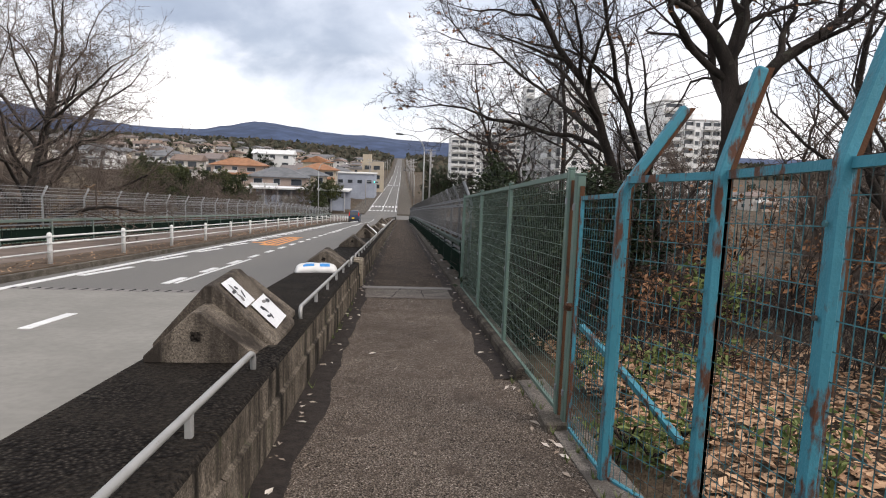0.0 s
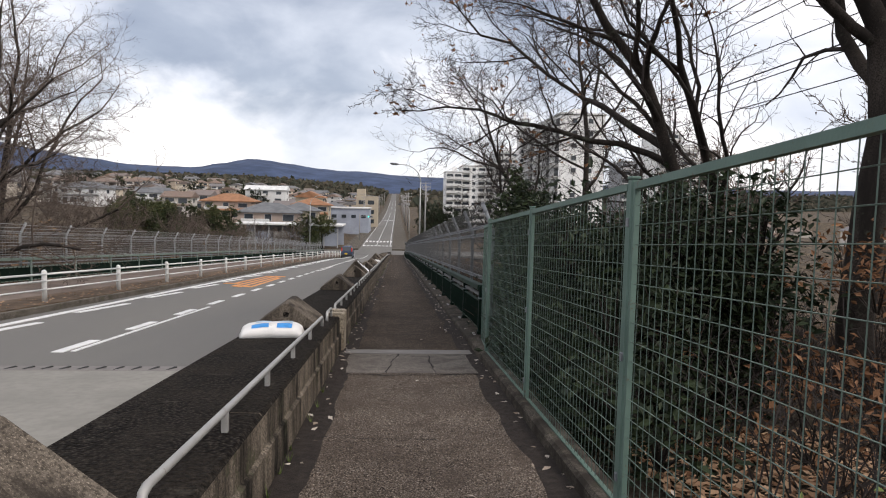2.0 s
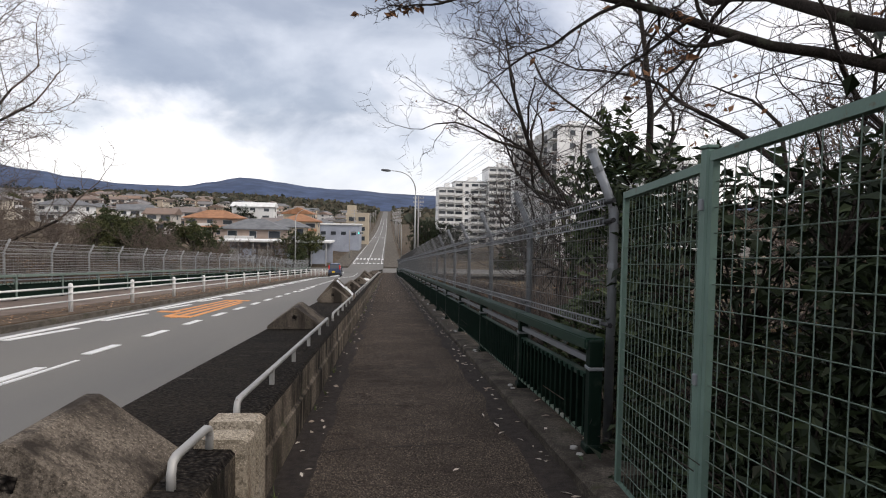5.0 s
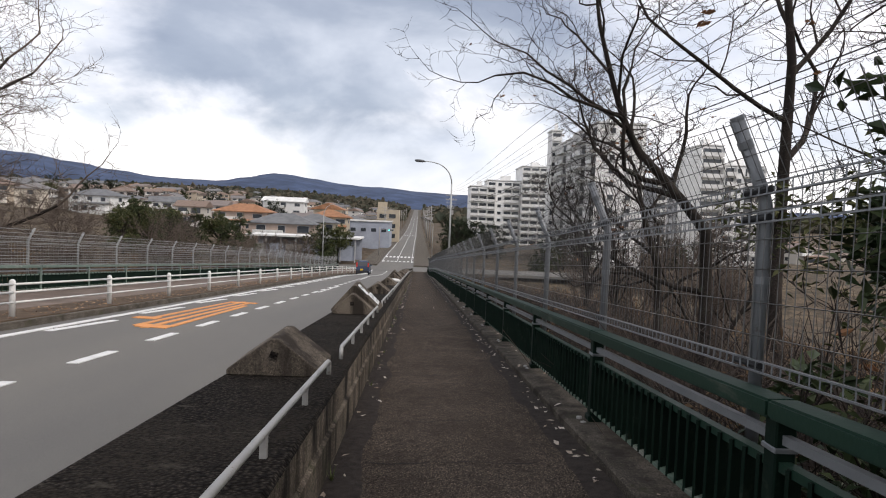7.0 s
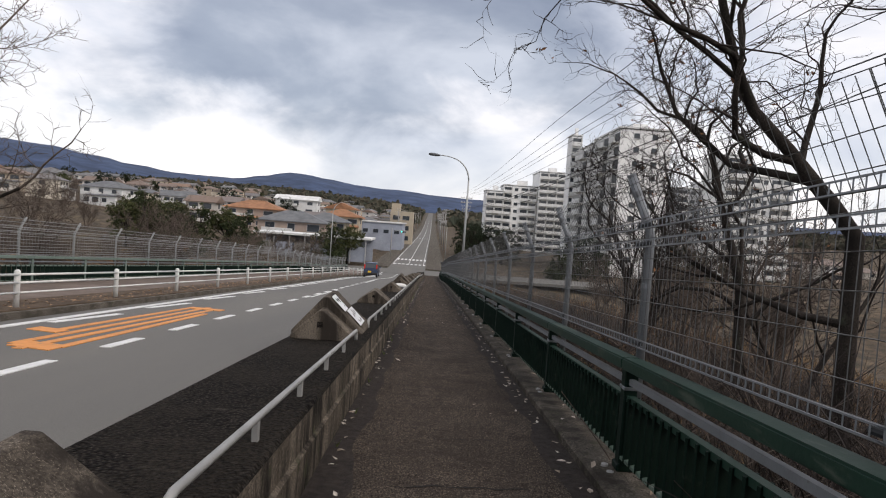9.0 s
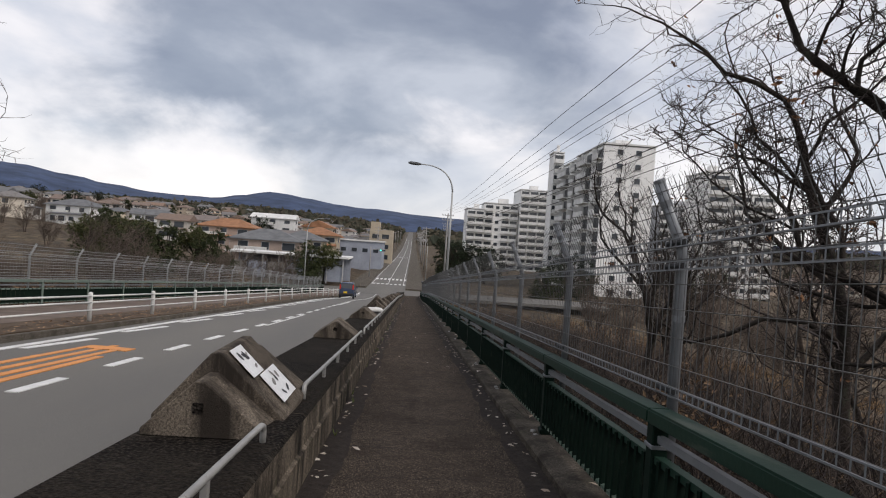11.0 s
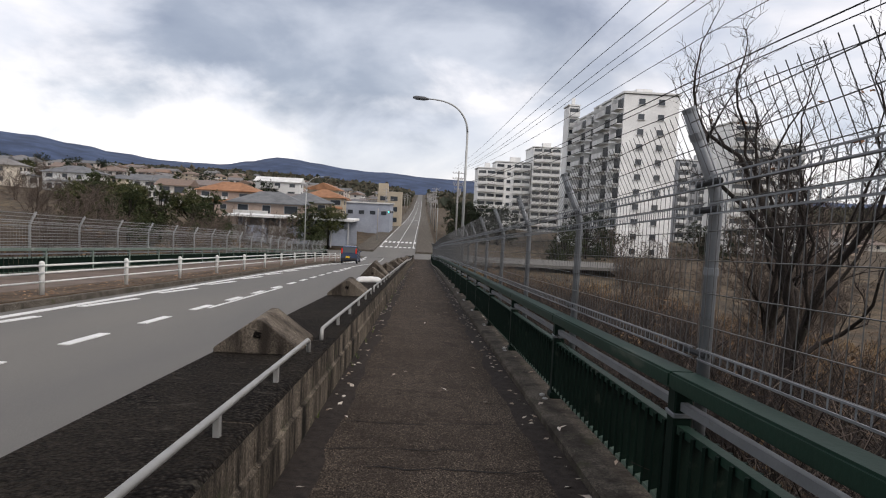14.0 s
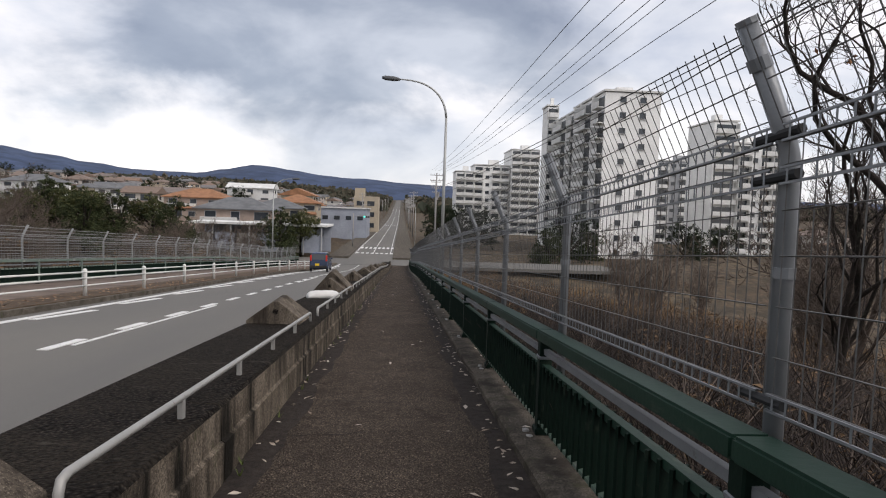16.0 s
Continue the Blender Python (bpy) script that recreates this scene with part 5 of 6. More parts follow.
# leaf litter under the trees at the start
rnd = random.Random(106)
pts = []
for _ in range(15000):
    x, y = 1.36 + abs(rnd.gauss(0, 3.0)), rnd.uniform(-4, 8)
    p = ground_at(x, y)
    pts.append(p + Vector((0, 0, rnd.uniform(0.01, 0.05))))
leaf_quads("fallen_leaves", pts, 0.062, M_litter, 107, "thick brown leaf litter under the trees")
rnd = random.Random(108)
pts = [WD(rnd.uniform(-9.2, -8.1), rnd.uniform(-4, 60), 0.15) for _ in range(1500)]
leaf_quads("fallen_leaves", pts, 0.045, M_litter, 109, "brown leaves on the far verge")
# small weeds at the footway edges
rnd = random.Random(110)
v, fcs = [], []
for _ in range(130):
    x, s = (1.0 + rnd.uniform(-0.05, 0.3), rnd.uniform(-2.5, 3.7)) if rnd.random() < 0.6 else (-0.95 + rnd.uniform(-0.02, 0.05), rnd.uniform(-2, 60))
    o = WD(x, s, 0.0)
    for _ in range(9):
        a = rnd.uniform(0, 6.28)
        d = Vector((math.cos(a), math.sin(a), 0))
        hh = rnd.uniform(0.03, 0.11)
        b = len(v)
        v += [o - d.cross(Vector((0, 0, 1))) * 0.005, o + d.cross(Vector((0, 0, 1))) * 0.005, o + d * hh * 0.5 + Vector((0, 0, hh))]
        fcs.append((b, b + 1, b + 2))
tagged(raw("weeds", v, fcs, M_grass), "small weeds in the cracks of the footway edge", "weeds", kind="stuff")

# ---- blocks of flats ----
M_flat = plain("pale_render", (0.80, 0.80, 0.78), 0.9, 0, 0.10, 0.35)
M_flatg = plain("grey_render", (0.36, 0.37, 0.38), 0.9, 0, 0.12, 0.35)
M_balc = plain("balcony_parapet", (0.66, 0.66, 0.64), 0.85, 0, 0.15, 0.6)
M_glass = Mat("dark_window_glass", 0.12, 0.0, 0.6).color((0.035, 0.042, 0.05)).m
M_frame = plain("window_frame_pale", (0.45, 0.45, 0.45), 0.6, 0, 0.1, 3)
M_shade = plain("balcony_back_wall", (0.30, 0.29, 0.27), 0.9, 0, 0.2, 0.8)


def flats(label, x0, x1, y0, y1, z0, z1, face, bays, mat=None, end_windows=0):
    """A block of flats: body, roof kerb, balconies on one face, windows on the end face."""
    mat = mat or M_flat
    g0 = thing("apartment_building", label, "apartment building", Matrix.Translation((x0, y0, z0)))
    w, d, h = x1 - x0, y1 - y0, z1 - z0
    nf = max(3, int(round(h / 2.75)))
    fh = h / nf
    part("wall", box(B(), (w / 2, d / 2, h / 2), (w, d, h)), mat, g0)
    bm = box(B(), (w / 2, d / 2, h + 0.35), (w + 0.5, d + 0.5, 0.35))
    part("roof", bm, M_balc, g0)
    part("roof_house", box(B(), (w * 0.6, d * 0.45, h + 1.5), (w * 0.3, d * 0.16, 2.2)), mat, g0)
    run_len = d if face == "x" else w
    bw = run_len / bays

    def put(a, depth, z, along, thick, hh):
        """A box on the balcony face: a along the face, depth out of it."""
        if face == "x":
            return (-depth, a, z), (thick, along, hh)
        return (a, -depth, z), (along, thick, hh)
    protos = {}

    def place(key, a, depth, z, along, thick, hh, mt, lab=""):
        c, sz = put(a, depth, z, along, thick, hh)
        if key not in protos:
            protos[key] = mesh_of(key, box(B(), (0, 0, 0), sz), mt)
        o = new(key, protos[key])
        o.parent = g0
        o.matrix_basis = Matrix.Translation(c)
        if lab:
            o["label"] = lab
    for f in range(nf):
        z = f * fh
        for b in range(bays):
            a = (b + 0.5) * bw
            if b % 3 == 1 and bays > 3:
                place("window", a, 0.02, z + 1.55, bw * 0.42, 0.08, 1.1, M_glass)
                place("window_sill", a, 0.06, z + 0.93, bw * 0.5, 0.16, 0.10, M_frame)
                continue
            place("balcony_door", a, 0.02, z + 1.25, bw * 0.80, 0.10, 2.0, M_glass)
            place("balcony_slab", a, 0.65, z + 0.10, bw * 0.94, 1.3, 0.18, M_balc)
            place("balcony_parapet", a, 1.26, z + 0.66, bw * 0.94, 0.12, 0.95, M_balc)
            place("partition", a + bw * 0.46, 0.65, z + 1.3, 0.12, 1.3, 2.4, M_balc)
    if end_windows:
        wm = mesh_of("end_window", box(B(), (0, 0, 0), (1.15, 0.12, 1.05) if face == "x" else (0.12, 1.15, 1.05)), M_glass)
        sm = mesh_of("end_sill", box(B(), (0, 0, 0), (1.5, 0.25, 0.10) if face == "x" else (0.25, 1.5, 0.10)), M_frame)
        for f in range(nf):
            for k in range(end_windows):
                a = (k + 0.9) / (end_windows + 0.8)
                p = (w * a, -0.03, f * fh + 1.6) if face == "x" else (-0.03, d * a, f * fh + 1.6)
                q0 = (p[0], p[1] - 0.05, p[2] - 0.6) if face == "x" else (p[0] - 0.05, p[1], p[2] - 0.6)
                for me, c in ((wm, p), (sm, q0)):
                    o = new("window" if me is wm else "window_sill", me)
                    o.parent = g0
                    o.matrix_basis = Matrix.Translation(c)
    return g0


flats("tall white block of flats with stacked balconies", 37.0, 47.6, 147, 168, -9.0, 22.3, "x", 5, end_windows=2)
flats("tall white block of flats, rear wing with stacked balconies", 37.6, 48.2, 168.2, 190, -9.0, 22.0, "x", 5)
flats("pale stair tower behind the block of flats", 36.2, 38.8, 190.3, 196, -9.0, 26.5, "y", 1)
flats("lower pale block of flats beyond the bridge", 20.0, 26.7, 266, 280, -9.0, 14.1, "y", 2)
flats("pale block of flats with long rows of balconies", 26.9, 40.0, 267, 281, -9.0, 16.8, "y", 4)
flats("taller wing of the pale block of flats", 40.2, 50.5, 264, 282, -9.0, 22.7, "y", 3)
flats("grey block of flats across the valley", 82, 99.6, 231, 245, -11.0, 17.8, "y", 5, M_flatg)
flats("white tower of a block of flats", 75, 81, 181, 195, -11.0, 23.2, "y", 1)
flats("white block of flats with rows of small windows", 81.2, 92, 180, 196, -11.0, 17.9, "y", 4, end_windows=1)


# ---- houses ----
q = Mat("house_render", 0.9)
q.color(q.ramp(q.random(), [(0.0, (0.42, 0.39, 0.34)), (0.3, (0.55, 0.53, 0.50)), (0.55, (0.33, 0.26, 0.21)), (0.75, (0.58, 0.50, 0.38)), (1.0, (0.66, 0.65, 0.63))]))
M_house = q.m
q = Mat("house_roof_tiles", 0.75)
rc = q.ramp(q.random(), [(0.0, (0.13, 0.135, 0.14)), (0.45, (0.19, 0.185, 0.18)), (0.65, (0.21, 0.14, 0.10)), (0.85, (0.16, 0.17, 0.18)), (1.0, (0.26, 0.15, 0.09))])
q.color(q.mix(q.ramp(q.noise(1.4, 4), [(0.4, 0.0), (0.7, 0.5)]), rc, (0.09, 0.085, 0.08))).bump(q.noise(6, 3, 0.6, (1, 1, 5)), 0.4, 0.08)
M_tiles = q.m
M_rooforange = plain("orange_roof_tiles", (0.32, 0.16, 0.085), 0.8, 0, 0.3, 0.8, 0.3)
M_roofgrey = plain("grey_roof_tiles", (0.15, 0.155, 0.16), 0.75, 0, 0.3, 0.8, 0.3)
M_pink = plain("pink_beige_render", (0.38, 0.30, 0.25), 0.9, 0, 0.15, 0.5)
M_beige = plain("beige_render", (0.44, 0.38, 0.29), 0.9, 0, 0.15, 0.5)
M_whitew = plain("white_render", (0.70, 0.70, 0.68), 0.9, 0, 0.1, 0.5)
M_metal = plain("pale_blue_grey_cladding", (0.33, 0.36, 0.42), 0.7, 0.0, 0.15, 0.4)


def roof_bm(w, d, z, rise, hip, over=0.55):
    bm = B()
    x, y = w / 2 + over, d / 2 + over
    r = x - (y if hip else 0.0)
    r = max(r, 0.2) if hip else x
    lo = [bm.verts.new(p) for p in ((-x, -y, z), (x, -y, z), (x, y, z), (-x, y, z))]
    l2 = [bm.verts.new(p) for p in ((-x, -y, z + 0.16), (x, -y, z + 0.16), (x, y, z + 0.16), (-x, y, z + 0.16))]
    t = [bm.verts.new((-r, 0, z + rise)), bm.verts.new((r, 0, z + rise))]
    bm.faces.new(lo[::-1])
    for j in range(4):
        bm.faces.new((lo[j], lo[(j + 1) % 4], l2[(j + 1) % 4], l2[j]))
    bm.faces.new((l2[0], l2[1], t[1], t[0]))
    bm.faces.new((l2[2], l2[3], t[0], t[1]))
    bm.faces.new((l2[1], l2[2], t[1]))
    bm.faces.new((l2[3], l2[0], t[0]))
    return bm


def house(label, w, d, storeys, hip, wall_m=None, roof_m=None, seed=0, annex=True):
    rnd = random.Random(seed)
    wall_m, roof_m = wall_m or M_house, roof_m or M_tiles
    g0 = thing("house", label, "house")
    h = 2.5 * storeys
    near = wall_m is not M_house
    part("wall", box(B(), (0, 0, h / 2 - 1.0), (w, d, h + 2.0)), wall_m, g0)
    part("roof", roof_bm(w, d, h, min(w, d) * 0.24, hip), roof_m, g0)
    if annex:
        part("annex_wall", box(B(), (w * 0.12, -d / 2 - 1.0, 0.35), (w * 0.7, 2.0, 4.6)), wall_m, g0)
        bm = roof_bm(w * 0.7, 2.2, 0, 0.55, False, 0.4)
        bmesh.ops.translate(bm, vec=(w * 0.12, -d / 2 - 0.9, 2.66), verts=bm.verts)
        part("annex_roof", bm, roof_m, g0)
    for st in range(storeys):
        for face in (-1,):
            n = 3 if w > 8 else 2
            for k in range(n):
                x = (k + 0.5) / n * w - w / 2 + rnd.uniform(-0.3, 0.3)
                off = -d / 2 if face < 0 else d / 2
                if st == 0 and face < 0 and annex:
                    off -= 2.0
                    x *= 0.6
                ww, hh = rnd.choice((1.3, 1.7, 2.2)), rnd.choice((1.0, 1.3))
                fr = part("window", box(B(), (x, off, st * 2.5 + 1.55), (ww + 0.16, 0.10, hh + 0.16)), M_frame if near else M_glass, g0)
                if near:
                    part("pane", box(B(), (x, off, st * 2.5 + 1.55), (ww, 0.16, hh)), M_glass, fr)
        for face in (-1, 1):
            fr = part("window", box(B(), (face * w / 2, 0.2, st * 2.5 + 1.6), (0.10, 1.4, 1.2)), M_frame if near else M_glass, g0)
            if near:
                part("pane", box(B(), (face * w / 2, 0.2, st * 2.5 + 1.6), (0.16, 1.25, 1.05)), M_glass, fr)
    if storeys > 1:
        part("balcony", box(B(), (-w * 0.2, -d / 2 - 0.6, 3.3), (w * 0.45, 1.2, 0.9)), M_balc, g0)
    return g0


def settle(g0, x, y, rz, z=None):
    p = ground_at(x, y)
    if z is not None:
        p.z = z
    g0.matrix_basis = Matrix.Translation(p) @ Matrix.Rotation(radians(rz), 4, "Z")
    return g0


settle(house("white two-storey house with a grey hipped roof", 12.5, 8.5, 2, True, M_whitew, M_roofgrey, 1), -92, 198, -8)
settle(house("small white house with a grey gabled roof", 9, 7.5, 2, False, M_whitew, M_roofgrey, 2), -76, 206, 20)
settle(house("pink-beige two-storey house with a wide grey roof", 12.5, 9, 2, True, M_pink, M_roofgrey, 3), -27.5, 142, 4, -6.6)
settle(house("beige two-storey house with a grey roof", 9, 8, 2, True, M_beige, M_roofgrey, 4), -22.5, 150, 4, -6.2)
settle(house("cream house with an orange tiled roof", 9, 8, 2, True, M_beige, M_rooforange, 5), -22.5, 172, 0, -5.0)
settle(house("yellow-fronted house with a tan roof", 8, 8, 2, False, M_beige, M_rooforange, 6), -26.0, 196, 90, -3.0)
settle(house("brown house with a rust-coloured roof", 13, 9, 2, True, M_pink, M_rooforange, 7), -44.5, 176, 0, -4.6)
settle(house("long white flat-topped house", 14, 7, 2, False, M_whitew, M_balc, 8, False), -47, 236, 0, -0.6)
P = [house("rendered two-storey house with a tiled hipped roof", 10, 8, 2, True, seed=11), house("rendered two-storey house with a tiled gabled roof", 11, 8, 2, False, seed=12),
     house("low rendered house with a tiled roof", 12, 8, 1, True, seed=13), house("narrow rendered house with a tiled gable", 7.5, 9, 2, False, seed=14)]
for g0 in P:
    g0["group"] = "hillside houses"
rnd = random.Random(120)
spots = []
for _ in range(4000):
    y = rnd.uniform(188, 660)
    x = -rnd.uniform(24, 60 + y * 0.75)
    if all((x - a) ** 2 + (y - b) ** 2 > (11.8 + 0.010 * y) ** 2 for a, b in spots) and all((x - a) ** 2 + (y - b) ** 2 > 170 for a, b in ((-92, 198), (-76, 206), (-27, 142), (-22, 150), (-22, 172), (-26, 196), (-44, 176), (-47, 236))):
        spots.append((x, y))
    if len(spots) >= 165:
        break
for k in range(16):
    spots.append((rnd.uniform(100, 220), rnd.uniform(150, 330)))
for k, (x, y) in enumerate(spots):
    m = Matrix.Translation(ground_at(x, y)) @ Matrix.Rotation(radians(rnd.choice((0, 0, 90)) + rnd.uniform(-18, 18)), 4, "Z")
    if k < 4:
        P[k].matrix_basis = m
    else:
        copy_thing(P[rnd.randrange(4)], m)

# low works and sheds by the road
g0 = thing("warehouse", "long pale blue-grey clad warehouse", "warehouse", Matrix.Translation((-20.5, 181, -8.2)))
part("wall", box(B(), (5.5, 8, 3.6), (14, 16, 7.6)), M_metal, g0)
part("roof", box(B(), (5.5, 8, 7.55), (14.6, 16.6, 0.3)), M_balc, g0)
for k in range(5):
    part("window", box(B(), (0.2 + 2.7 * k, -0.02, 5.2), (1.3, 0.14, 0.9)), M_glass, g0)
g0 = thing("office_building", "beige three-storey office block", "building", Matrix.Translation((-14.0, 226, -7.9)))
part("wall", box(B(), (3.4, 4, 5.2), (7.5, 9, 11.5)), M_beige, g0)
part("tower", box(B(), (1.2, 4, 12.0), (3.0, 4, 3.0)), M_beige, g0)
for f in range(3):
    for k in range(2):
        part("window", box(B(), (1.6 + 3.2 * k, -0.5, 2.2 + 3.3 * f), (2.2, 0.16, 1.4)), M_glass, g0)
g0 = thing("canopy_shed", "long low shed with a flat white roof", "shed", Matrix.Translation((-30.0, 124, -6.6)))
part("roof", box(B(), (9.5, 4, 3.2), (20, 8, 0.35), bevel=0.03), M_whitew, g0)
part("back_wall", box(B(), (9.5, 7.6, 1.0), (19.4, 0.2, 4.0)), M_metal, g0)
for k in range(8):
    part("post", box(B(), (0.4 + 2.6 * k, 0.4, 1.0), (0.16, 0.16, 4.2)), M_frame, g0)
for k in range(6):
    part("screen_panel", box(B(), (1.6 + 3.1 * k, 0.6, 0.5), (2.8, 0.06, 2.6)), M_metal if k % 2 else M_shade, g0)

# ---- utility poles and wires ----
M_pole = plain("concrete_pole", (0.30, 0.29, 0.28), 0.9, 0, 0.15, 2)
M_cable = plain("black_cable", (0.02, 0.02, 0.022), 0.7, 0, 0.1, 2)


def pole(x, y, h, label="grey concrete utility pole with crossarms"):
    g0 = thing("utility_pole", label, "utility pole", Matrix.Translation((x, y, road_z(y) - 0.3 if y > 100 else land_z(x, y))), group="utility poles")
    part("shaft", sweep(B(), [(0, 0, 0), (0, 0, h)], [0.19, 0.11], 10), M_pole, g0, smooth=True)
    for u, w in ((0.4, 2.2), (1.3, 2.2), (2.6, 1.6)):
        part("crossarm", box(B(), (0, 0, h - u), (w, 0.10, 0.10)), M_pole, g0)
        for k in (-1, -0.45, 0.45, 1):
            part("insulator", sweep(B(), [(k * w * 0.46, 0, h - u + 0.05), (k * w * 0.46, 0, h - u + 0.26)], 0.05, 6), M_frame, g0)
    part("transformer", sweep(B(), [(0.32, 0, h - 4.2), (0.32, 0, h - 3.3)], 0.24, 10), M_pole, g0)
    return g0


pole(6.0, 140, 14)
pole(7.4, 168, 14)
for k, y in enumerate((205, 245, 290, 340, 400, 470, 560)):
    pole(3.4, y, 12.5)
    pole(-11.4, y + 15, 12)
wr = thing("power_lines", "black overhead power lines beside the bridge", "power lines", Matrix.Translation((0, 0, 0)))
for k, (xf, zf, xn, zn, r0) in enumerate(((5.1, 6.3, 5.75, 6.1, 0.012), (5.6, 6.25, 6.8, 6.1, 0.012), (6.3, 6.2, 7.55, 6.1, 0.012), (6.7, 6.2, 7.95, 6.05, 0.012), (7.1, 6.0, 9.4, 6.05, 0.014), (6.2, 3.4, 12.0, 6.0, 0.028), (6.4, 3.2, 12.3, 5.85, 0.022), (6.3, 2.4, 12.4, 5.0, 0.022))):
    pts = []
    for j in range(25):
        u = -0.45 + 1.45 * j / 24            # 0 at 51 m ahead, 1 at the far pole
        y = 51 + (140 - 51) * u if u > -0.3 else 51 + (140 - 51) * u
        sag = -0.55 * math.sin(math.pi * min(1, max(0, u)))
        pts.append((xn + (xf - xn) * u, y, zn + (zf - zn) * u + sag))
    part("wire", sweep(B(), pts, r0, 4), M_cable, wr)

# ---- crossing, signal, far car ----
for k in range(9):
    paint("road_marking_crossing", -7.0 + 0.78 * k, -6.55 + 0.78 * k, END + 33.0, END + 37.0, M_white, "white bar of the zebra crossing", 0.03)
    paint("road_marking_crossing", -7.0 + 0.78 * k, -6.55 + 0.78 * k, END + 20.0, END + 24.0, M_white, "white bar of the zebra crossing", 0.03)
    paint("road_marking_crossing", -7.0 + 0.78 * k, -6.55 + 0.78 * k, 306, 310, M_white, "white bar of the far zebra crossing", 0.03)
for a, b in ((130, 300), (314, 700)):
    paint("road_marking_edge", -7.1, -6.98, a, b, M_white, "white edge line of the far road", 0.03)
    paint("road_marking_centre", -4.3, -4.18, a + 3, b, M_white, "white centre line of the far road", 0.03)
    paint("road_marking_edge", -1.5, -1.38, a, b, M_white, "white edge line of the far road", 0.03)
g0 = thing("traffic_signal", "grey traffic signal showing green over the far road", "traffic signal", Matrix.Translation((-8.6, 148, road_z(148))))
part("pole", sweep(B(), [(0, 0, 0), (0, 0, 6.2)], 0.10, 8), M_pole, g0, smooth=True)
part("arm", sweep(B(), [(0, 0, 5.6), (2.4, 0, 5.9)], 0.05, 6), M_pole, g0)
hd = part("head", box(B(), (2.4, -0.1, 5.6), (1.25, 0.3, 0.45), bevel=0.05), M_pole, g0)
q = Mat("green_signal_light", 0.4)
q.b.inputs["Base Color"].default_value = (0.05, 0.5, 0.45, 1)
q.b.inputs["Emission Color"].default_value = (0.05, 0.9, 0.75, 1)
q.b.inputs["Emission Strength"].default_value = 1.6
for k, mt in ((-1, q.m), (0, M_glass), (1, M_glass)):
    part("light", sweep(B(), [(2.4 + 0.38 * k, -0.24, 5.6), (2.4 + 0.38 * k, -0.29, 5.6)], 0.15, 12), mt, hd, "signal lens")

# parked-looking small car driving away in the far lane
M_carb = Mat("dark_blue_car_paint", 0.25, 0.35, 0.6).color((0.055, 0.075, 0.13)).m
M_rubber = plain("tyre_rubber", (0.02, 0.02, 0.02), 0.9, 0, 0.2, 9)
M_rim = plain("alloy_rim", (0.45, 0.46, 0.47), 0.35, 0.8, 0.1, 9)
M_red = plain("red_tail_lamp", (0.55, 0.03, 0.02), 0.2, 0, 0.1, 9)
M_plate = plain("yellow_plate", (0.75, 0.50, 0.03), 0.5, 0, 0.1, 9)
M_trim = plain("black_bumper_trim", (0.03, 0.03, 0.032), 0.6, 0, 0.2, 9)


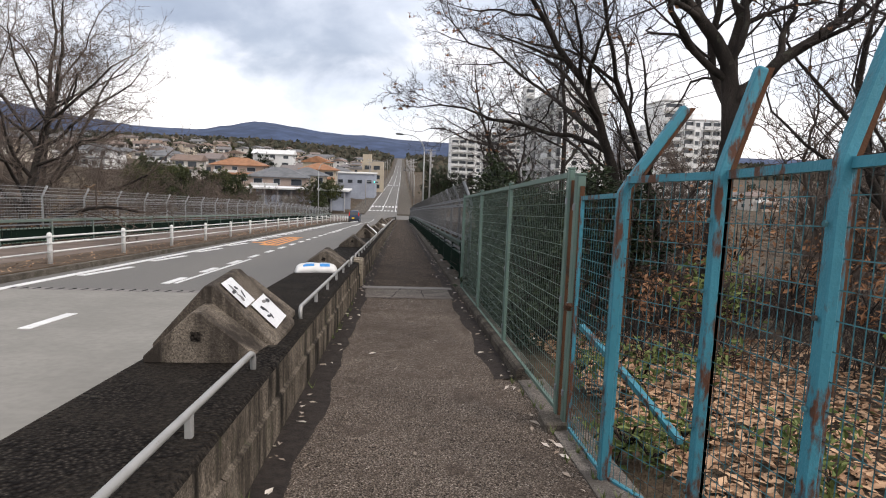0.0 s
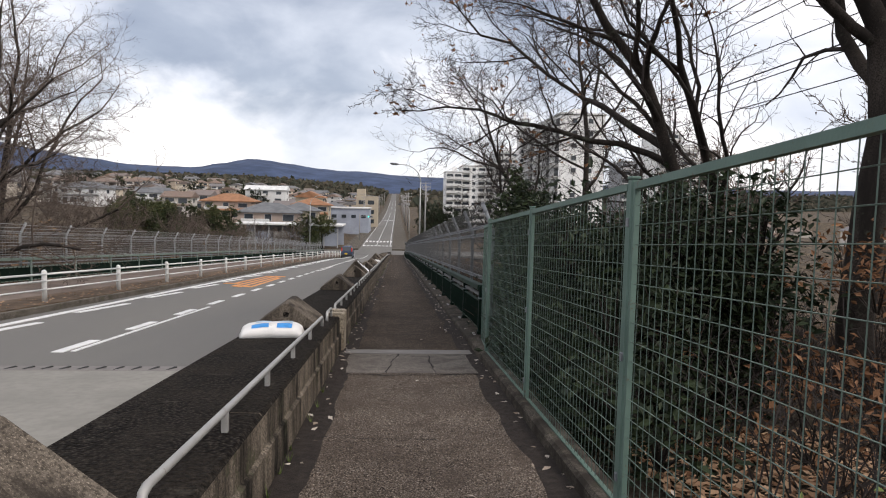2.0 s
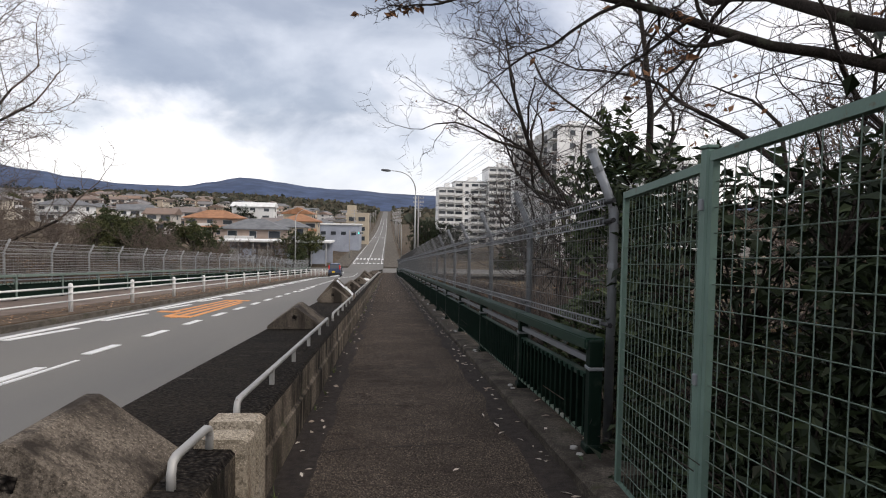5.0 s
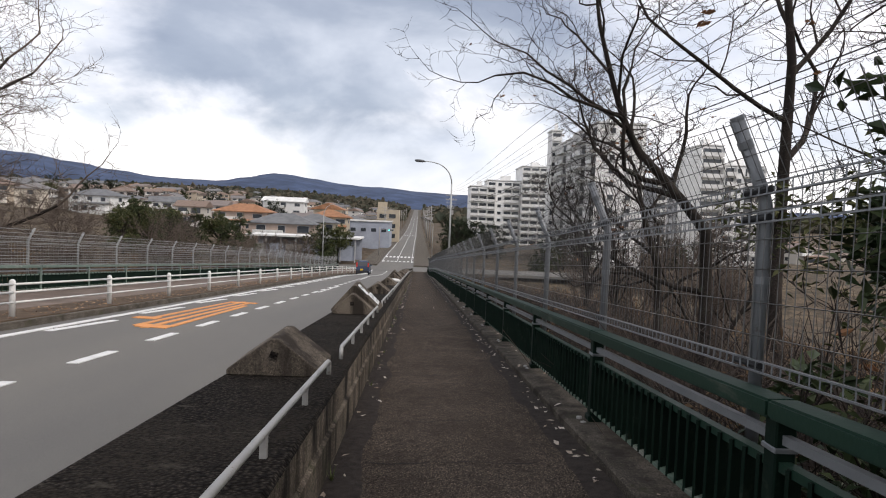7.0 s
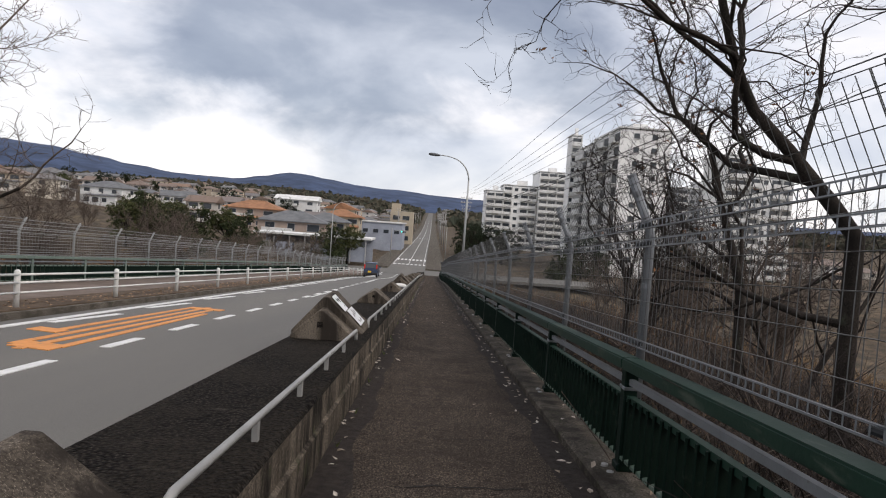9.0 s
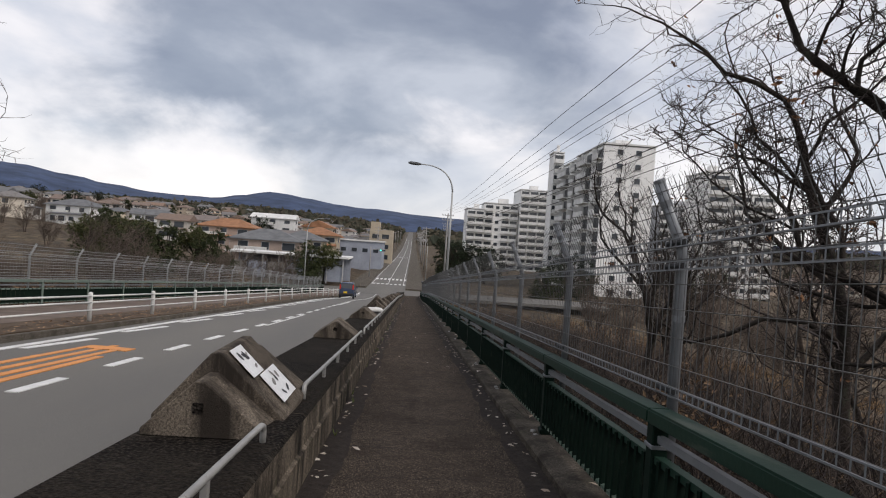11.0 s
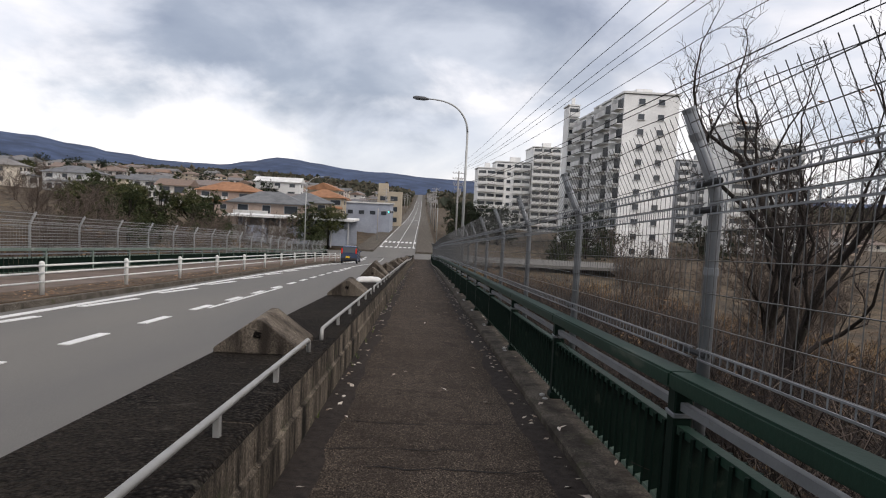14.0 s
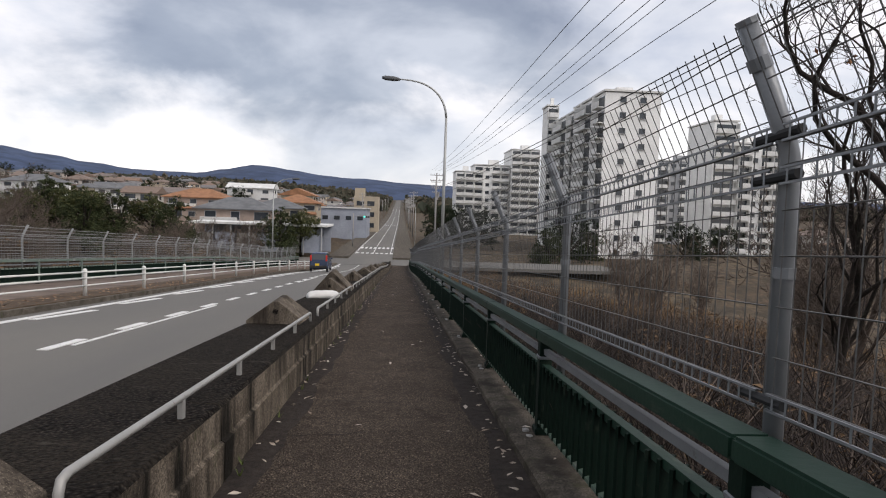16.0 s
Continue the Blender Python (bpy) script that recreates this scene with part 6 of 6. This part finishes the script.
def small_car(x, s):
    y = s * CS
    g0 = thing("car", "small dark blue hatchback on the carriageway", "car", Matrix.Translation(WD(x, s, 0.012)) @ Matrix.Rotation(-SLOPE if s < 75 else -0.03, 4, "X"))
    sec = [(0.0, 0.42, 0.98, 0.66), (0.12, 0.26, 1.0, 0.72), (0.6, 0.2, 1.02, 0.735), (2.6, 0.2, 1.0, 0.735), (3.1, 0.22, 0.86, 0.72), (3.36, 0.35, 0.7, 0.62)]
    bm = B()
    rings = []
    for yy, lo, hi, hw in sec:
        pr = [(-hw, lo), (hw, lo), (hw + 0.005, (lo + hi) / 2), (hw - 0.05, hi), (-hw + 0.05, hi), (-hw - 0.005, (lo + hi) / 2)]
        rings.append([bm.verts.new((a, yy, b)) for a, b in pr])
    for a, b in zip(rings, rings[1:]):
        for j in range(6):
            bm.faces.new((a[j], a[(j + 1) % 6], b[(j + 1) % 6], b[j]))
    bm.faces.new(rings[0][::-1])
    bm.faces.new(rings[-1])
    bmesh.ops.bevel(bm, geom=bm.edges[:], offset=0.03, segments=2, affect="EDGES")
    part("body", bm, M_carb, g0, smooth=False)
    bm = B()
    cab = [(-0.64, 0.05, 0.98), (0.64, 0.05, 0.98), (0.64, 2.75, 0.98), (-0.64, 2.75, 0.98), (-0.54, 0.22, 1.50), (0.54, 0.22, 1.50), (0.54, 1.85, 1.50), (-0.54, 1.85, 1.50)]
    hexa(bm, [Vector(c) for c in cab])
    part("cabin_glass", bm, M_glass, g0, "dark windows")
    bm = hexa(B(), [Vector(c) for c in ((-0.56, 0.16, 1.46), (0.56, 0.16, 1.46), (0.56, 1.92, 1.46), (-0.56, 1.92, 1.46), (-0.50, 0.24, 1.53), (0.50, 0.24, 1.53), (0.50, 1.80, 1.53), (-0.50, 1.80, 1.53))])
    part("roof", bm, M_carb, g0)
    for sx in (-1, 1):
        part("pillar", hexa(B(), [Vector((sx * a, b, c)) for a, b, c in ((0.60, 0.02, 0.97), (0.665, 0.02, 0.97), (0.665, 0.22, 0.97), (0.60, 0.22, 0.97), (0.50, 0.18, 1.48), (0.565, 0.18, 1.48), (0.565, 0.36, 1.48), (0.50, 0.36, 1.48))]), M_carb, g0)
        part("tail_lamp", box(B(), (sx * 0.62, 0.03, 1.12), (0.13, 0.10, 0.46), bevel=0.02), M_red, g0, "red tail lamp")
        part("door_mirror", box(B(), (sx * 0.80, 2.15, 1.02), (0.14, 0.10, 0.13), bevel=0.02), M_carb, g0)
        for yy in (0.58, 2.75):
            wh = part("wheel", sweep(B(), [(sx * 0.58, yy, 0.27), (sx * 0.73, yy, 0.27)], 0.27, 18), M_rubber, g0)
            part("rim", sweep(B(), [(sx * 0.72, yy, 0.27), (sx * 0.742, yy, 0.27)], 0.18, 14), M_rim, wh, "alloy rim")
    part("number_plate", box(B(), (-0.1, -0.005, 0.60), (0.33, 0.02, 0.165)), M_plate, g0, "yellow number plate")
    part("rear_bumper", box(B(), (0, 0.02, 0.42), (1.34, 0.10, 0.22), bevel=0.03), M_trim, g0)
    return g0


small_car(-6.35, 82.0)

# ---- woods and garden trees of the town ----


def leafy_tree(label, h, seed, mat, leaf=0.19, n=4200):
    rnd = random.Random(seed)
    blobs = []
    for _ in range(20):
        a, u = rnd.uniform(0, 6.28), rnd.random()
        rr = h * 0.45 * (1 - 0.6 * u * u)
        blobs.append((rr * math.cos(a) * rnd.uniform(0.3, 1), rr * math.sin(a) * rnd.uniform(0.3, 1), h * (0.12 + 0.72 * u), h * rnd.uniform(0.13, 0.20)))
    g0 = foliage("evergreen_tree", label, blobs, n, leaf, mat, seed, False, "tree")
    tb = Tubes()
    tb.add([Vector((0, 0, -0.5)), Vector((0.1, 0, h * 0.3)), Vector((0, 0.1, h * 0.7))], [h * 0.028, h * 0.02, h * 0.008], 7)
    for b in blobs:
        tb.add([Vector((0.05, 0, h * 0.25)), Vector((b[0] * 0.6, b[1] * 0.6, b[2] * 0.8)), Vector(b[:3])], [h * 0.012, h * 0.008, h * 0.003], 4)
    tb.mesh("trunk", M_bark, g0)
    return g0


M_leafmid = leafmat("dark_garden_leaves", (0.018, 0.03, 0.012), (0.07, 0.078, 0.034), 0.7)
LT = [leafy_tree("dark evergreen tree with a rounded broken crown", 7.5, 131, M_leafmid), leafy_tree("olive-brown evergreen tree beside houses", 7, 132, M_leafolive), leafy_tree("tall dark evergreen tree by the road", 11, 133, M_leaf, 0.2)]
stand(LT[0], -49, 121, z=-5.5)
stand(LT[1], -40, 114, z=-6.2)
stand(LT[2], 9.5, 165, z=-8.5)
rnd = random.Random(134)
for k, (x, y, z) in enumerate(((-47, 120, -5.5), (-43.5, 117, -6), (-36, 115, -6.5), (-33, 118, -6.5), (-50, 126, -4.5), (-46, 112, -6.2), (-38.5, 111, -6.8), (-41.5, 119, -6.0), (-29.5, 116, -7.0), (12.5, 172, -8.5), (8.5, 182, -8.5), (11, 195, -8.5), (14, 205, -8.5), (16, 160, -9), (-17, 122, -8.0), (-14.5, 125, -8.0), (23, 128, -9.5), (28, 134, -9.5), (33, 140, -10), (55, 150, -10.5), (62, 160, -10.5), (70, 165, -11))):
    copy_thing(LT[k % 2 if x < 0 else (2 if k % 2 else 0)], Matrix.Translation((x, y, z)) @ Matrix.Rotation(rnd.uniform(0, 6), 4, "Z"))
for _ in range(70):
    y = rnd.uniform(150, 600)
    x = -rnd.uniform(16, 60 + y * 0.7) if rnd.random() < 0.75 else rnd.uniform(10, 180)
    if x < -20 or y > 200:
        copy_thing(LT[rnd.randrange(3)], Matrix.Translation(ground_at(x, y)) @ Matrix.Rotation(rnd.uniform(0, 6), 4, "Z"))
# distant wooded belt, a mass of clumps
rnd = random.Random(135)
v, fcs = [], []
for _ in range(26000):
    y = rnd.uniform(560, 1050)
    x = rnd.uniform(-0.85, 0.75) * y
    if -14 < x < 6:
        continue
    p = Vector((x, y, land_z(x, y) + abs(rnd.gauss(0, 1)) * 2.2))
    m = Euler((rnd.uniform(0.6, 2.2), rnd.uniform(0, 6), rnd.uniform(0, 6))).to_matrix()
    sz = rnd.uniform(1.6, 3.6)
    b = len(v)
    for q3 in ((-1, -0.7, 0), (0.9, -1, 0.2), (1.1, 0.6, 0), (0, 1.2, 0.3), (-1.1, 0.5, 0)):
        v.append(p + m @ (Vector(q3) * sz))
    fcs += [(b, b + 1, b + 2), (b, b + 2, b + 3), (b, b + 3, b + 4)]
tagged(raw("far_woods", v, fcs, leafmat("far_woods_leaves", (0.045, 0.052, 0.038), (0.10, 0.085, 0.062), 0.95)), "distant belt of mixed brown and green woods", "woods", kind="stuff")
